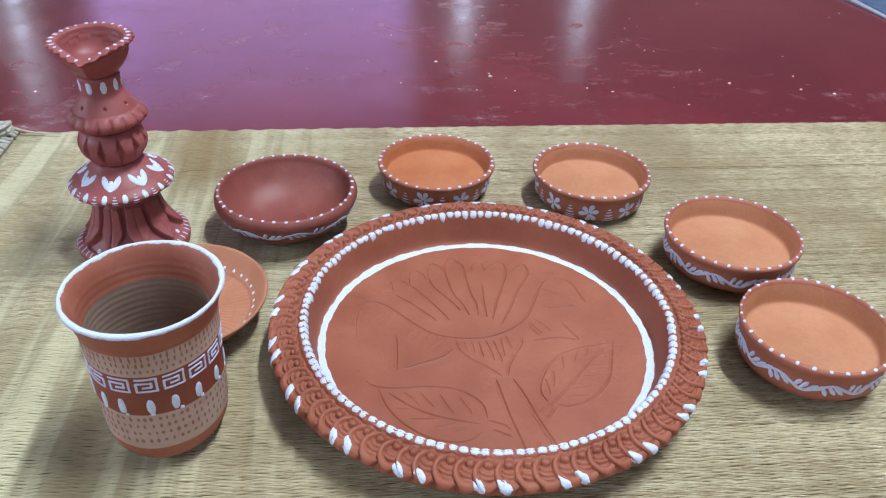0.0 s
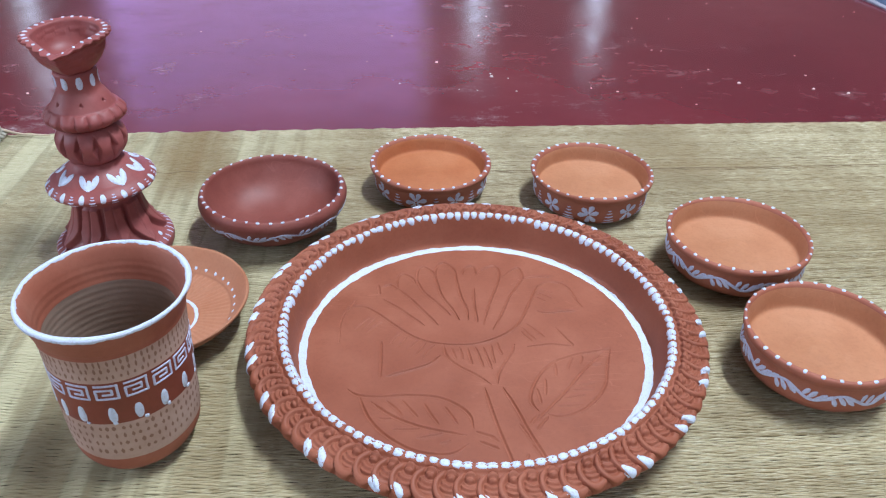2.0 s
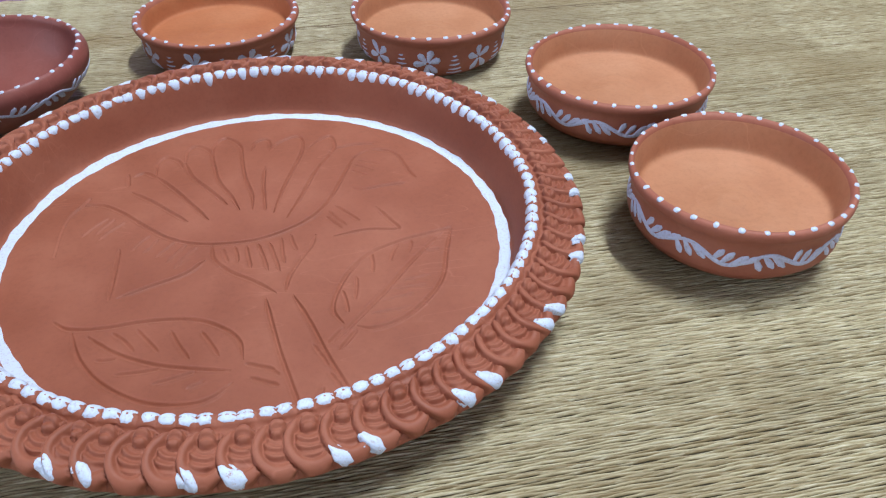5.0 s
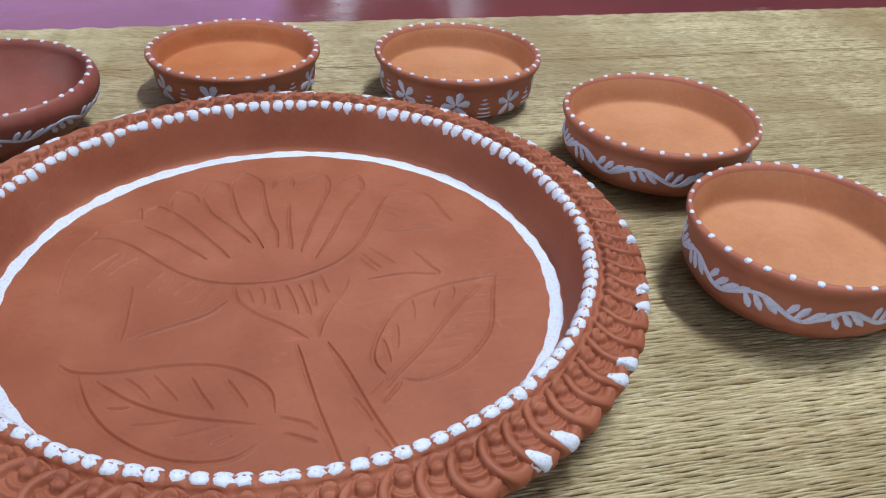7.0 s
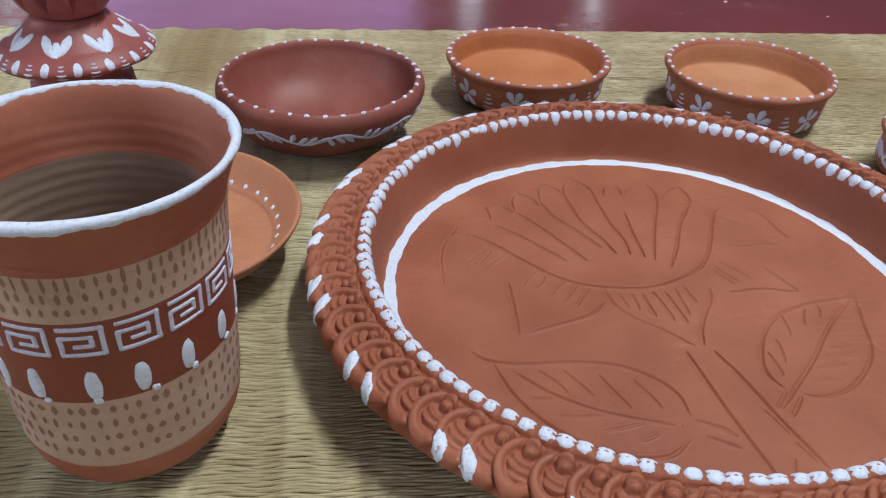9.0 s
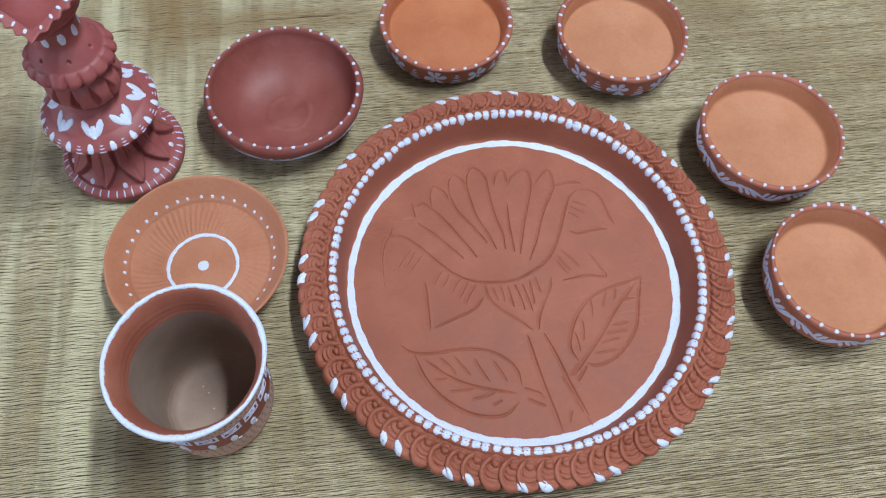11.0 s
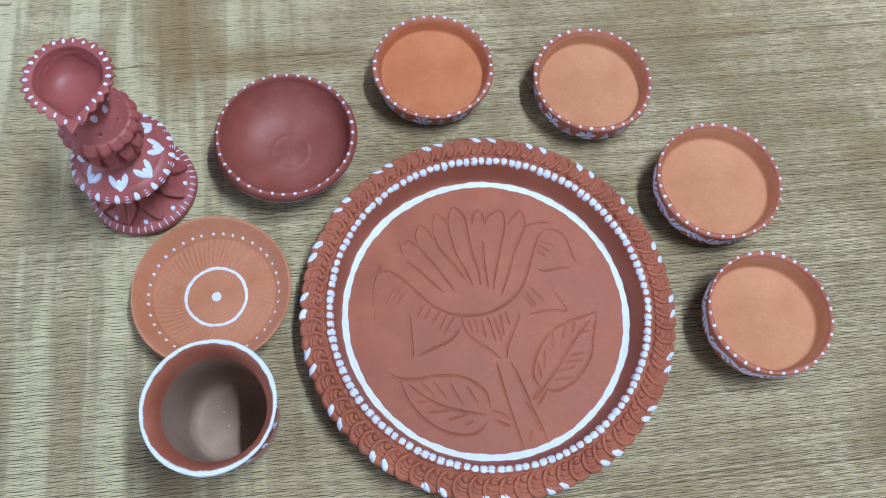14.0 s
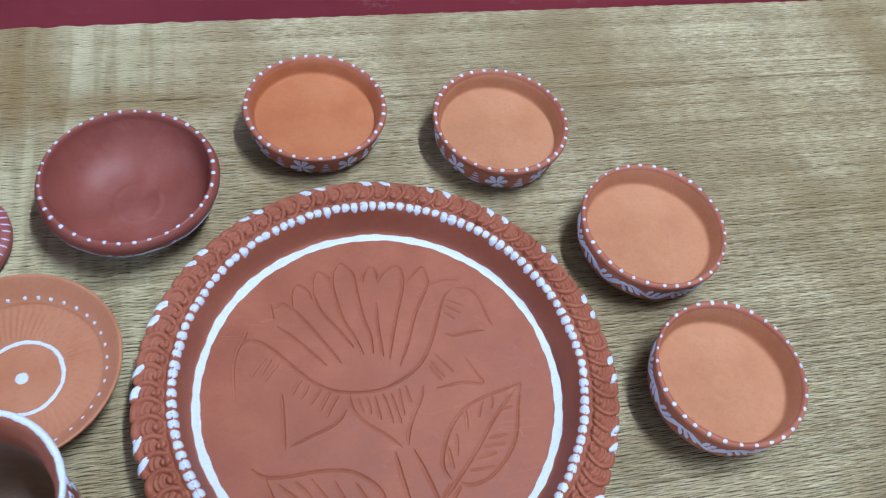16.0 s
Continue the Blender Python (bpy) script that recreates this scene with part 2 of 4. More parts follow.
class Turned:
    """A turned shape: an outline of (radius, height) from the foot up the outside, over the lip and down the inside."""

    def __init__(self, points, times=2, step=None, shape=None, wobble=0.0, seed=0):
        self.shape, self.wobble, self.seed, self.lean = shape, wobble, seed, (0.0, 0.0)
        p = rounded(points, times)
        s = np.r_[0, np.cumsum(np.hypot(*np.diff(p, axis=0).T))]
        keep = np.r_[True, np.diff(s) > 1e-9]
        p, s = p[keep], s[keep]
        if step:
            t = np.linspace(0, s[-1], int(s[-1] / step) + 2)
            p = np.stack([np.interp(t, s, p[:, 0]), np.interp(t, s, p[:, 1])], 1)
            s = t
        self.p, self.s = p, s
        d = np.gradient(p, s, axis=0)
        d /= np.linalg.norm(d, axis=1)[:, None] + 1e-12
        self.n = np.stack([d[:, 1], -d[:, 0]], 1)

    def at(self, s):
        f = lambda a: np.interp(s, self.s, a)
        return f(self.p[:, 0]), f(self.p[:, 1]), f(self.n[:, 0]), f(self.n[:, 1])

    def find(self, z, outside=True):
        """The length along the outline at which it first (outside) or last passes the height z."""
        top = int(np.argmax(self.p[:, 1]))
        span = range(0, top) if outside else range(len(self.p) - 2, top - 1, -1)
        for i in span:
            a, b = self.p[i, 1], self.p[i + 1, 1]
            if min(a, b) <= z <= max(a, b) and a != b:
                return self.s[i] + (z - a) / (b - a) * (self.s[i + 1] - self.s[i])
        return self.s[top]

    @property
    def top(self):
        return self.s[int(np.argmax(self.p[:, 1]))]

    def lifted(self, T, R, Z, S):
        """How far the surface stands off its plain outline: carving, and the unevenness of a hand-turned pot."""
        out = np.zeros_like(R)
        if self.shape:
            out = out + self.shape(T, R, Z, S)
        if self.wobble:
            a = np.random.RandomState(self.seed).uniform(0, TAU, 4)
            w = self.wobble * (np.sin(2 * T + a[0]) + 0.6 * np.sin(3 * T + a[1]) + 0.4 * np.sin(7 * T + a[2] + 60 * Z))
            out = out + w * np.clip((R - 0.004) / 0.01, 0, 1)
        return out

    def mesh(self, name, segs, mats, slot=None, rows=None):
        """slot(r, z, s): the material of a ring; rows: the rings of the outline to use."""
        pick = slice(None) if rows is None else rows
        p, length, nrm = self.p[pick], self.s[pick], self.n[pick]
        th = np.arange(segs) * TAU / segs
        R, T = np.meshgrid(p[:, 0], th, indexing="ij")
        Z, S = np.meshgrid(p[:, 1], th, indexing="ij")[0], np.meshgrid(length, th, indexing="ij")[0]
        lift = self.lifted(T, R, Z, S)
        R2, Z2 = R + lift * nrm[:, :1], Z + lift * nrm[:, 1:]
        R2 = np.where(R < 1e-6, 0, R2)
        v = np.stack([R2 * np.cos(T) + self.lean[0] * Z2, R2 * np.sin(T) + self.lean[1] * Z2, Z2], -1).reshape(-1, 3)
        n = len(p)
        i, j = np.meshgrid(np.arange(n - 1), np.arange(segs), indexing="ij")
        k = (j + 1) % segs
        f = np.stack([i * segs + j, i * segs + k, (i + 1) * segs + k, (i + 1) * segs + j], -1).reshape(-1, 4)
        slots = None
        if slot:
            mid = 0.5 * (p[1:] + p[:-1])
            ms = 0.5 * (length[1:] + length[:-1])
            slots = np.repeat([slot(a, b, c) for (a, b), c in zip(mid, ms)], segs)
        return mesh_of(name, v, f, mats, slots)

    def points(self, rows):
        """Places on the surface for rows of (theta, s, lift)."""
        t, s, h = np.array(rows, float).T
        r, z, nr, nz = self.at(s)
        h = h + self.lifted(t, r, z, s)
        rr = r + nr * h
        zz = z + nz * h
        return np.stack([rr * np.cos(t) + self.lean[0] * zz, rr * np.sin(t) + self.lean[1] * zz, zz], 1)

    def patch(self, name, theta, s, outline, mat, thick=0.0004, rings=3):
        """A low dab of paint: outline holds (along the round, along the outline) in metres about its middle."""
        o = np.array(outline, float)
        c = o.mean(0)
        v, n = [], len(o)
        r0 = max(self.at(s)[0], 1e-4)
        for k in range(rings):
            f = 1 - k / rings
            h = -0.00025 if k == 0 else thick * math.sqrt(1 - f * f)
            for a, b in c + (o - c) * (1 if k == 0 else min(1, f + 0.3 / rings)):
                v.append((theta + a / r0, s + b, h))
        v.append((theta + c[0] / r0, s + c[1], thick))
        faces = []
        for k in range(rings - 1):
            faces += [(k * n + i, k * n + (i + 1) % n, (k + 1) * n + (i + 1) % n, (k + 1) * n + i) for i in range(n)]
        faces += [((rings - 1) * n + i, (rings - 1) * n + (i + 1) % n, rings * n) for i in range(n)]
        return mesh_of(name, self.points(v), faces, [mat])

    def strokes(self, name, theta, s, lines, mat, thick=0.00035):
        """Brush strokes as one mesh: each line holds (a, b, half width) along its length."""
        v, faces = [], []
        r0 = max(self.at(s)[0], 1e-4)
        for line in lines:
            q = np.array(line, float)
            q = np.column_stack([smooth_line(q[:, :2]), np.interp(np.linspace(0, 1, 4 * (len(q) - 1) + 1), np.linspace(0, 1, len(q)), q[:, 2])])
            d = np.gradient(q[:, :2], axis=0)
            d /= np.linalg.norm(d, axis=1)[:, None] + 1e-9
            side = np.stack([-d[:, 1], d[:, 0]], 1)
            base = len(v)
            for (a, b, w), (sx, sy) in zip(q, side):
                for f, h in ((-1, -0.0003), (-0.75, thick * 0.75), (0, thick), (0.75, thick * 0.75), (1, -0.0003)):
                    v.append((theta + (a + f * w * sx) / r0, s + b + f * w * sy, h))
            for i in range(len(q) - 1):
                for j in range(4):
                    k = base + 5 * i + j
                    faces.append((k, k + 1, k + 6, k + 5))
            for k in (base, base + 5 * (len(q) - 1)):
                faces.append(tuple(range(k, k + 5)))
        return mesh_of(name, self.points(v), faces, [mat])


def smooth_line(p, n=4):
    """A curve through the points (Catmull-Rom)."""
    p = np.array(p, float)
    q = np.vstack([2 * p[0] - p[1], p, 2 * p[-1] - p[-2]])
    out = []
    for i in range(len(p) - 1):
        a, b, c, d = q[i:i + 4]
        for k in range(n):
            t = k / n
            out.append(0.5 * (2 * b + (c - a) * t + (2 * a - 5 * b + 4 * c - d) * t * t + (3 * b - a - 3 * c + d) * t ** 3))
    return np.array(out + [p[-1]])


rng = random.Random(7)


def dab(w, h, n=12, rough=0.12, point=0.0):
    """An uneven oval; point draws its lower end out like a drop."""
    out = []
    for i in range(n):
        a = TAU * i / n
        k = 1 + rng.uniform(-rough, rough)
        ca, sa = math.cos(a), math.sin(a)
        x, y = 0.5 * w * math.copysign(abs(ca) ** 0.72, ca) * k, 0.5 * h * math.copysign(abs(sa) ** 0.9, sa) * k
        out.append((x * (1 - point * max(0, y / (0.5 * h))), y))
    return out


# ---- room ----
def box(name, lo, hi, mat, label="", category="", kind="structure"):
    x, y, z = zip(lo, hi)
    v = [(x[i], y[j], z[k]) for i in (0, 1) for j in (0, 1) for k in (0, 1)]
    f = [(0, 1, 3, 2), (4, 6, 7, 5), (0, 4, 5, 1), (2, 3, 7, 6), (0, 2, 6, 4), (1, 5, 7, 3)]
    return tagged(new(name, mesh_of(name, v, f, [mat], smooth=False)), label, category, kind=kind)


FLOOR = -0.0066
box("floor", (-3.2, -3.2, -0.15), (3.2, 4.4, FLOOR), floor_mat, "polished red oxide cement floor with pale scuffs", "floor")
box("ceiling", (-3.2, -3.2, 2.9), (3.2, 4.4, 3.0), ceiling_paint, "plain white painted ceiling", "ceiling")
box("wall_east", (3.2, -3.2, -0.15), (3.35, 4.4, 3.0), plaster, "plain cream plaster wall", "wall")


def wall_west():
    """A wall along y with one unseen window, added for the west fill."""
    ob = tagged(new("wall_west"), "cream plaster wall with an added window for fill light", "wall", kind="structure")
    for y0, y1, z0, z1 in ((-3.2, -1.1, -0.15, 3.0), (0.1, 4.4, -0.15, 3.0), (-1.1, 0.1, -0.15, 0.7), (-1.1, 0.1, 1.7, 3.0)):
        box("wall_panel", (-3.35, y0, z0), (-3.2, y1, z1), plaster).parent = ob
    # glowing panel behind the added window
    me = mesh_of("backdrop", [(-3.55, -1.3, 0.5), (-3.55, 0.3, 0.5), (-3.55, 0.3, 1.9), (-3.55, -1.3, 1.9)], [(0, 1, 2, 3)], [white_day], smooth=False)
    tagged(new("backdrop", me), "bright fill panel outside the added side window", "backdrop", kind="structure")


wall_west()


def wall_with_openings(name, x0, x1, y0, y1, top, holes, label):
    """A wall along x; holes: (x0, x1, z0, z1), side by side."""
    ob = new(name)
    tagged(ob, label, "wall", kind="structure")
    spans, last = [], x0
    for a, b, c, d in sorted(holes):
        spans.append((last, a, -0.15, top))
        if c > 0:
            spans.append((a, b, -0.15, c))
        spans.append((a, b, d, top))
        last = b
    spans.append((last, x1, -0.15, top))
    for a, b, c, d in spans:
        piece = box("wall_panel", (a, y0, c), (b, y1, d), plaster)
        piece.parent = ob
    return ob


wall_with_openings("wall_north", -3.2, 3.2, 4.4, 4.55, 3.0,
                   [(-2.68, -2.57, 0.3, 2.1), (-2.16, -0.22, 0.0, 1.98), (0.11, 0.155, 0.35, 1.42), (0.83, 0.885, 0.35, 1.45)],
                   "cream plaster wall with a doorway and slit windows")
# the south opening is unseen, added for the fill light
wall_with_openings("wall_south", -3.2, 3.2, -3.35, -3.2, 3.0, [(-0.7, 1.9, 0.9, 2.4)], "cream plaster wall with an added wide window for fill light")


def backdrop(name, lo, hi, y, mat, label):
    me = mesh_of(name, [(lo[0], y, lo[1]), (hi[0], y, lo[1]), (hi[0], y, hi[1]), (lo[0], y, hi[1])], [(0, 1, 2, 3)], [mat], smooth=False)
    return tagged(new(name, me), label, "backdrop", kind="structure")


backdrop("backdrop", (-2.25, -0.1), (-0.1, 2.1), 4.75, lilac_day, "lilac daylight outside the doorway")
backdrop("backdrop", (-2.9, 0.1), (-2.35, 2.3), 4.75, white_day, "bright daylight outside the slit window")
backdrop("backdrop", (0.0, 0.1), (1.2, 1.9), 4.75, white_day, "bright daylight outside the slit windows")
backdrop("backdrop", (-0.8, 0.8), (2.0, 2.5), -3.5, dim_fill, "dim fill panel outside the added window")

# ---- reed mat ----
MAT_TURN = pose(0, 0, 0, 0, 0, 4.7)
reed_mat_thing = thing("reed_mat", MAT_TURN, "woven dry reed mat lying on the red floor, weathered, rib light and shade painted in bands", "mat")
U0, U1, V0, V1, PITCH, WARP = -0.415, 0.80, -0.52, 0.337, 0.00122, 0.0100


def mat_swell(u, v):
    """The mat's broad waves, strongest towards its bound end."""
    k = np.clip((0.02 - u) / 0.25, 0, 1)
    return -0.0018 * k * (1 - np.cos(TAU * (u + 0.008 * np.sin(9 * v) + 0.004 * np.sin(40 * u)) / 0.028)) * 0.5 - 0.0002


def mat_strands(v_lo, v_hi, mat):
    rs = np.random.RandomState(3)
    us = np.arange(U0, U1, WARP / 2)
    V, F, base = [], [], 0
    n = len(us)
    for i, v in enumerate(np.arange(v_lo, v_hi, PITCH)):
        wide = PITCH * rs.uniform(0.33, 0.50)
        phase = np.pi * (i % 2) + rs.uniform(-1.3, 1.3)
        wob = 0.00015 * np.sin(us * rs.uniform(20, 60) + rs.uniform(0, 6)) + 0.00013 * np.sin(TAU * us / (2 * WARP) + phase)
        pinch = wide * (1 - 0.38 * (np.cos(TAU * us / (2 * WARP) + phase + 1.0) > 0.3) * rs.uniform(0.2, 1.0, n))
        zc = mat_swell(us, v) + 0.00022 * np.sin(TAU * us / (2 * WARP) + phase) + rs.normal(0, 0.00006, n)
        vc = v + wob
        ring = np.stack([
            np.stack([us, vc - pinch, zc - 0.0012], 1), np.stack([us, vc - 0.6 * pinch, zc - 0.00025], 1),
            np.stack([us, vc + 0.6 * pinch, zc - 0.00025], 1), np.stack([us, vc + pinch, zc - 0.0012], 1)], 1)
        V.append(ring.reshape(-1, 3))
        k = base + 4 * np.arange(n - 1)[:, None] + np.arange(3)[None]
        F.append(np.stack([k, k + 4, k + 5, k + 1], -1).reshape(-1, 4))
        base += 4 * n
    V, F = np.vstack(V), np.vstack(F)
    me = bpy.data.meshes.new("weave")
    me.vertices.add(len(V)), me.loops.add(4 * len(F)), me.polygons.add(len(F))
    me.vertices.foreach_set("co", V.astype(np.float32).ravel())
    me.loops.foreach_set("vertex_index", F.astype(np.int32).ravel())
    me.polygons.foreach_set("loop_start", (4 * np.arange(len(F))).astype(np.int32))
    me.polygons.foreach_set("use_smooth", np.ones(len(F), dtype=bool))
    me.materials.append(mat)
    me.update(calc_edges=True)
    return me


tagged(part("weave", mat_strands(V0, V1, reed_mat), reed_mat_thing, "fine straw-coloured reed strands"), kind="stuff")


def sheet(name, u0, u1, v0, v1, z, mat, nu=60, nv=20):
    us, vs = np.linspace(u0, u1, nu), np.linspace(v0, v1, nv)
    U, W = np.meshgrid(us, vs, indexing="ij")
    top = np.stack([U, W, mat_swell(U, W) + z], -1).reshape(-1, 3)
    low = top * (1, 1, 0) + (0, 0, FLOOR)
    i, j = np.meshgrid(np.arange(nu - 1), np.arange(nv - 1), indexing="ij")
    a = (i * nv + j).ravel()
    f = np.stack([a, a + nv, a + nv + 1, a + 1], 1)
    m = nu * nv
    faces = list(map(tuple, f)) + list(map(tuple, f[:, ::-1] + m))
    edge = [k * nv for k in range(nu)] + [(nu - 1) * nv + k for k in range(1, nv)] + [k * nv + nv - 1 for k in range(nu - 2, -1, -1)] + [k for k in range(nv - 2, 0, -1)]
    faces += [(edge[k - 1], edge[k - 1] + m, edge[k] + m, edge[k]) for k in range(len(edge))]
    return mesh_of(name, np.vstack([top, low]), faces, [mat])


# added dark sheet that paints the shade between the strands, down to the floor
part("gap_shade_sheet", sheet("gap_shade_sheet", U0, U1, V0, V1, -0.0014, under_reed, 240, 20), reed_mat_thing)


def tube(points, radius, mat, name, sides=6, taper=1.0):
    p = np.array(points, float)
    d = np.gradient(p, axis=0)
    d /= np.linalg.norm(d, axis=1)[:, None] + 1e-12
    v, f = [], []
    for k, (q, t) in enumerate(zip(p, d)):
        a = np.cross(t, (0.123, 0.31, 0.94))
        a /= np.linalg.norm(a) + 1e-12
        b = np.cross(t, a)
        r = radius * (1 + (taper - 1) * k / (len(p) - 1))
        v += [q + r * (math.cos(TAU * i / sides) * a + math.sin(TAU * i / sides) * b) for i in range(sides)]
    for k in range(len(p) - 1):
        f += [(k * sides + i, k * sides + (i + 1) % sides, (k + 1) * sides + (i + 1) % sides, (k + 1) * sides + i) for i in range(sides)]
    f += [tuple(range(sides - 1, -1, -1)), tuple(range((len(p) - 1) * sides, len(p) * sides))]
    return mesh_of(name, v, f, [mat])


# thicker, darker strands that show as seams across the mat
for v_at, u_lo, u_hi, rad in ((0.2445, -0.02, 0.79, 0.0007), (0.2415, 0.05, 0.79, 0.00055), (0.262, 0.02, 0.6, 0.0005), (0.2545, -0.30, -0.08, 0.0007)):
    us = np.linspace(u_lo, u_hi, 120)
    pts = np.stack([us, v_at + 0.0004 * np.sin(us * 37), mat_swell(us, v_at) - 0.00055 + 0.0001 * np.sin(us * 210)], 1)
    part("seam_strand", tube(pts, rad, dark_reed, "seam_strand"), reed_mat_thing, "dark stained strand")

# the bound end with its knotted grey ends
edge_v = np.linspace(V0, V1, 160)
part("selvage_cord", tube(np.stack([U0 - 0.002 + 0.0012 * np.sin(edge_v * 90), edge_v, 0.0004 * np.sin(edge_v * 70) - 0.0030], 1), 0.0034, cotton, "selvage_cord"), reed_mat_thing, "grey cotton binding cord")
rs_fringe = np.random.RandomState(11)
for k in range(46):
    v0 = V1 - 0.002 - 0.0062 * k
    reach = rs_fringe.uniform(0.010, 0.024)
    drop = np.linspace(0, 1, 7)
    pts = np.stack([U0 + 0.004 - reach * drop, v0 + rs_fringe.uniform(-0.008, 0.006) * drop ** 2 + 0.001 * np.sin(drop * 9 + k),
                    0.001 + 0.005 * np.sin(drop * 3.1) * rs_fringe.uniform(0.5, 1.2) - 0.0025 * drop], 1)
    part("fringe_knot", tube(pts, 0.0021, cotton, "fringe_knot", 6, 0.5), reed_mat_thing)
for k in range(7):
    a = rs_fringe.uniform(0, TAU)
    pts = [(U0 - 0.010 + 0.010 * math.cos(a + 0.7 * j) * (1 - 0.05 * j), V1 - 0.012 + 0.010 * math.sin(a + 0.9 * j), 0.003 + 0.0014 * k + 0.001 * math.sin(j)) for j in range(9)]
    part("fringe_knot", tube(smooth_line(pts), 0.0022, cotton, "fringe_knot", 6, 0.7), reed_mat_thing, "tangled grey cotton end")
part("stray_straw", tube(smooth_line([(U0 - 0.016, V1 + 0.006, 0.006), (U0 + 0.0, V1 - 0.002, 0.004), (U0 + 0.02, V1 - 0.008, 0.0022), (U0 + 0.045, V1 - 0.009, 0.0014)]), 0.0016, straw, "stray_straw", 6, 0.5), reed_mat_thing, "loose pale straw")

# ---- great plate ----
PLATE = (0.0036, 0.0041)
plate = thing("plate", pose(PLATE[0], PLATE[1], 0), "round red-brown terracotta plate, engraved flower, white painted rim", "plate")
plate_form = Turned([(0, 0.0006), (0.106, 0.0006), (0.118, 0.004), (0.130, 0.0132), (0.1382, 0.0180), (0.1408, 0.0210), (0.1404, 0.0248), (0.1375, 0.0270), (0.1330, 0.0282), (0.1268, 0.0290),
                     (0.1236, 0.0284), (0.1226, 0.0302), (0.1205, 0.0312), (0.1180, 0.0302), (0.1163, 0.0268), (0.1136, 0.0110), (0.1122, 0.0068), (0.1085, 0.0058), (0.098, 0.0062), (0, 0.0068)], 2, 0.00042)

# the engraved drawing, in millimetres from the middle of the plate
PETALS_A = [
    [(52, 68), (45, 62), (40, 50), (35, 35), (29, 21), (22, 12), (11, 4), (-1, -1), (-15, -2), (-29, 0), (-41, 6), (-53, 17), (-64, 28), (-74, 35), (-84, 34), (-88, 20), (-87, -2)],
    [(-84, 34), (-81, 42)],
    [(-67, 61), (-65, 50)],
    [(-63, 45), (-52, 36), (-42, 26), (-33, 17)],
    [(-64, 58), (-59, 61), (-53, 56)],
    [(-53, 58), (-54, 67), (-51, 74), (-44, 70), (-41, 63)],
    [(-53, 57), (-43, 45), (-33, 31), (-24, 18)],
    [(-40, 68), (-40, 79), (-36, 83), (-29, 77), (-26, 65), (-22, 49), (-15, 35), (-10, 23)],
]
PETALS_B = [
    [(-40, 67), (-35, 54), (-25, 41), (-16, 28)],
    [(-27, 70), (-27, 82), (-22, 89), (-14, 81), (-12, 67), (-9, 49), (-5, 35), (-4, 23)],
    [(-8, 74), (-6, 83), (0, 85), (2, 73)],
    [(2, 73), (5, 80), (14, 86), (18, 82), (18, 70), (13, 51), (9, 35), (6, 19)],
    [(0, 59), (0, 43), (1, 31), (2, 21)],
    [(21, 73), (28, 82), (33, 84), (35, 73), (31, 63), (24, 48), (18, 29), (12, 14)],
    [(35, 71), (44, 74), (55, 74)],
]
SEPALS = [
    [(53, 68), (61, 67), (67, 61), (71, 47), (74, 40)],
    [(42, 35), (48, 33), (58, 35), (69, 36)],
    [(53, 18), (59, 7), (62, 0), (49, 1), (33, -2)],
    [(25, 0), (23, -8), (18, -18), (14, -28), (13, -36)],
    [(-20, -3), (-18, -13), (-10, -22), (0, -29), (9, -37)],
    [(-60, 0), (-59, -14), (-58, -34)],
    [(-22, -13), (-29, -21), (-42, -27), (-55, -33)],
]
LEAVES = [
    [(86, -1), (75, -5), (64, -8), (50, -15), (40, -26), (34, -39), (32, -50), (36, -58)],
    [(86, -2), (82, -17), (78, -35), (70, -48), (59, -58), (48, -62), (41, -60)],
    [(82, -5), (67, -22), (53, -42), (40, -58), (32, -68)],
    [(-77, -44), (-70, -49), (-57, -50), (-40, -48), (-23, -49), (-11, -55), (-4, -63), (-2, -73)],
    [(-69, -50), (-63, -65), (-53, -78), (-39, -88), (-25, -92), (-13, -91), (-5, -84)],
    [(-62, -54), (-50, -64), (-36, -71), (-22, -75), (-6, -78)],
]
STALKS = [
    [(5, -40), (8, -55), (12, -72), (16, -86), (21, -104)],
    [(16, -39), (23, -56), (29, -73), (34, -85), (38, -94)],
    [(36, -60), (30, -68)],
    [(41, -62), (34, -72)],
    [(-1, -75), (10, -79)],
    [(1, -82), (12, -87)],
]
HATCH_UP = [(46, 59, 57, 54), (44, 55, 54, 49), (43, 50, 50, 45), (34, 21, 45, 8), (31, 17, 39, 5), (30, 13, 37, 3),
            (-15, -6, -12, -15), (-10, -5, -8, -16), (-5, -5, -2, -20), (0, -4, 5, -22), (5, -4, 10, -23), (10, -1, 12, -18),
            (14, 1, 17, -10), (-48, 8, -54, -2), (-44, 5, -49, -4), (-36, 2, -43, -8), (-31, 0, -38, -13), (-26, -3, -34, -17),
            (-69, 24, -78, 11), (-66, 23, -72, 12), (-61, 20, -70, 8)]
HATCH_LOW = [(49, -16, 49, -29), (61, -11, 57, -22), (67, -9, 65, -17), (42, -31, 41, -45), (36, -39, 38, -52), (61, -35, 73, -33),
             (57, -40, 71, -39), (52, -47, 65, -44), (47, -54, 63, -52), (70, -18, 79, -16), (-53, -53, -43, -64), (-44, -52, -34, -65),
             (-31, -54, -22, -70), (-19, -56, -11, -70), (-56, -67, -49, -67), (-48, -75, -32, -74), (-34, -81, -19, -77), (-21, -85, -15, -82),
             (7, -79, 12, -82), (24, -68, 30, -80), (30, -83, 35, -92), (28, -90, 26, -98), (37, -95, 39, -101)]


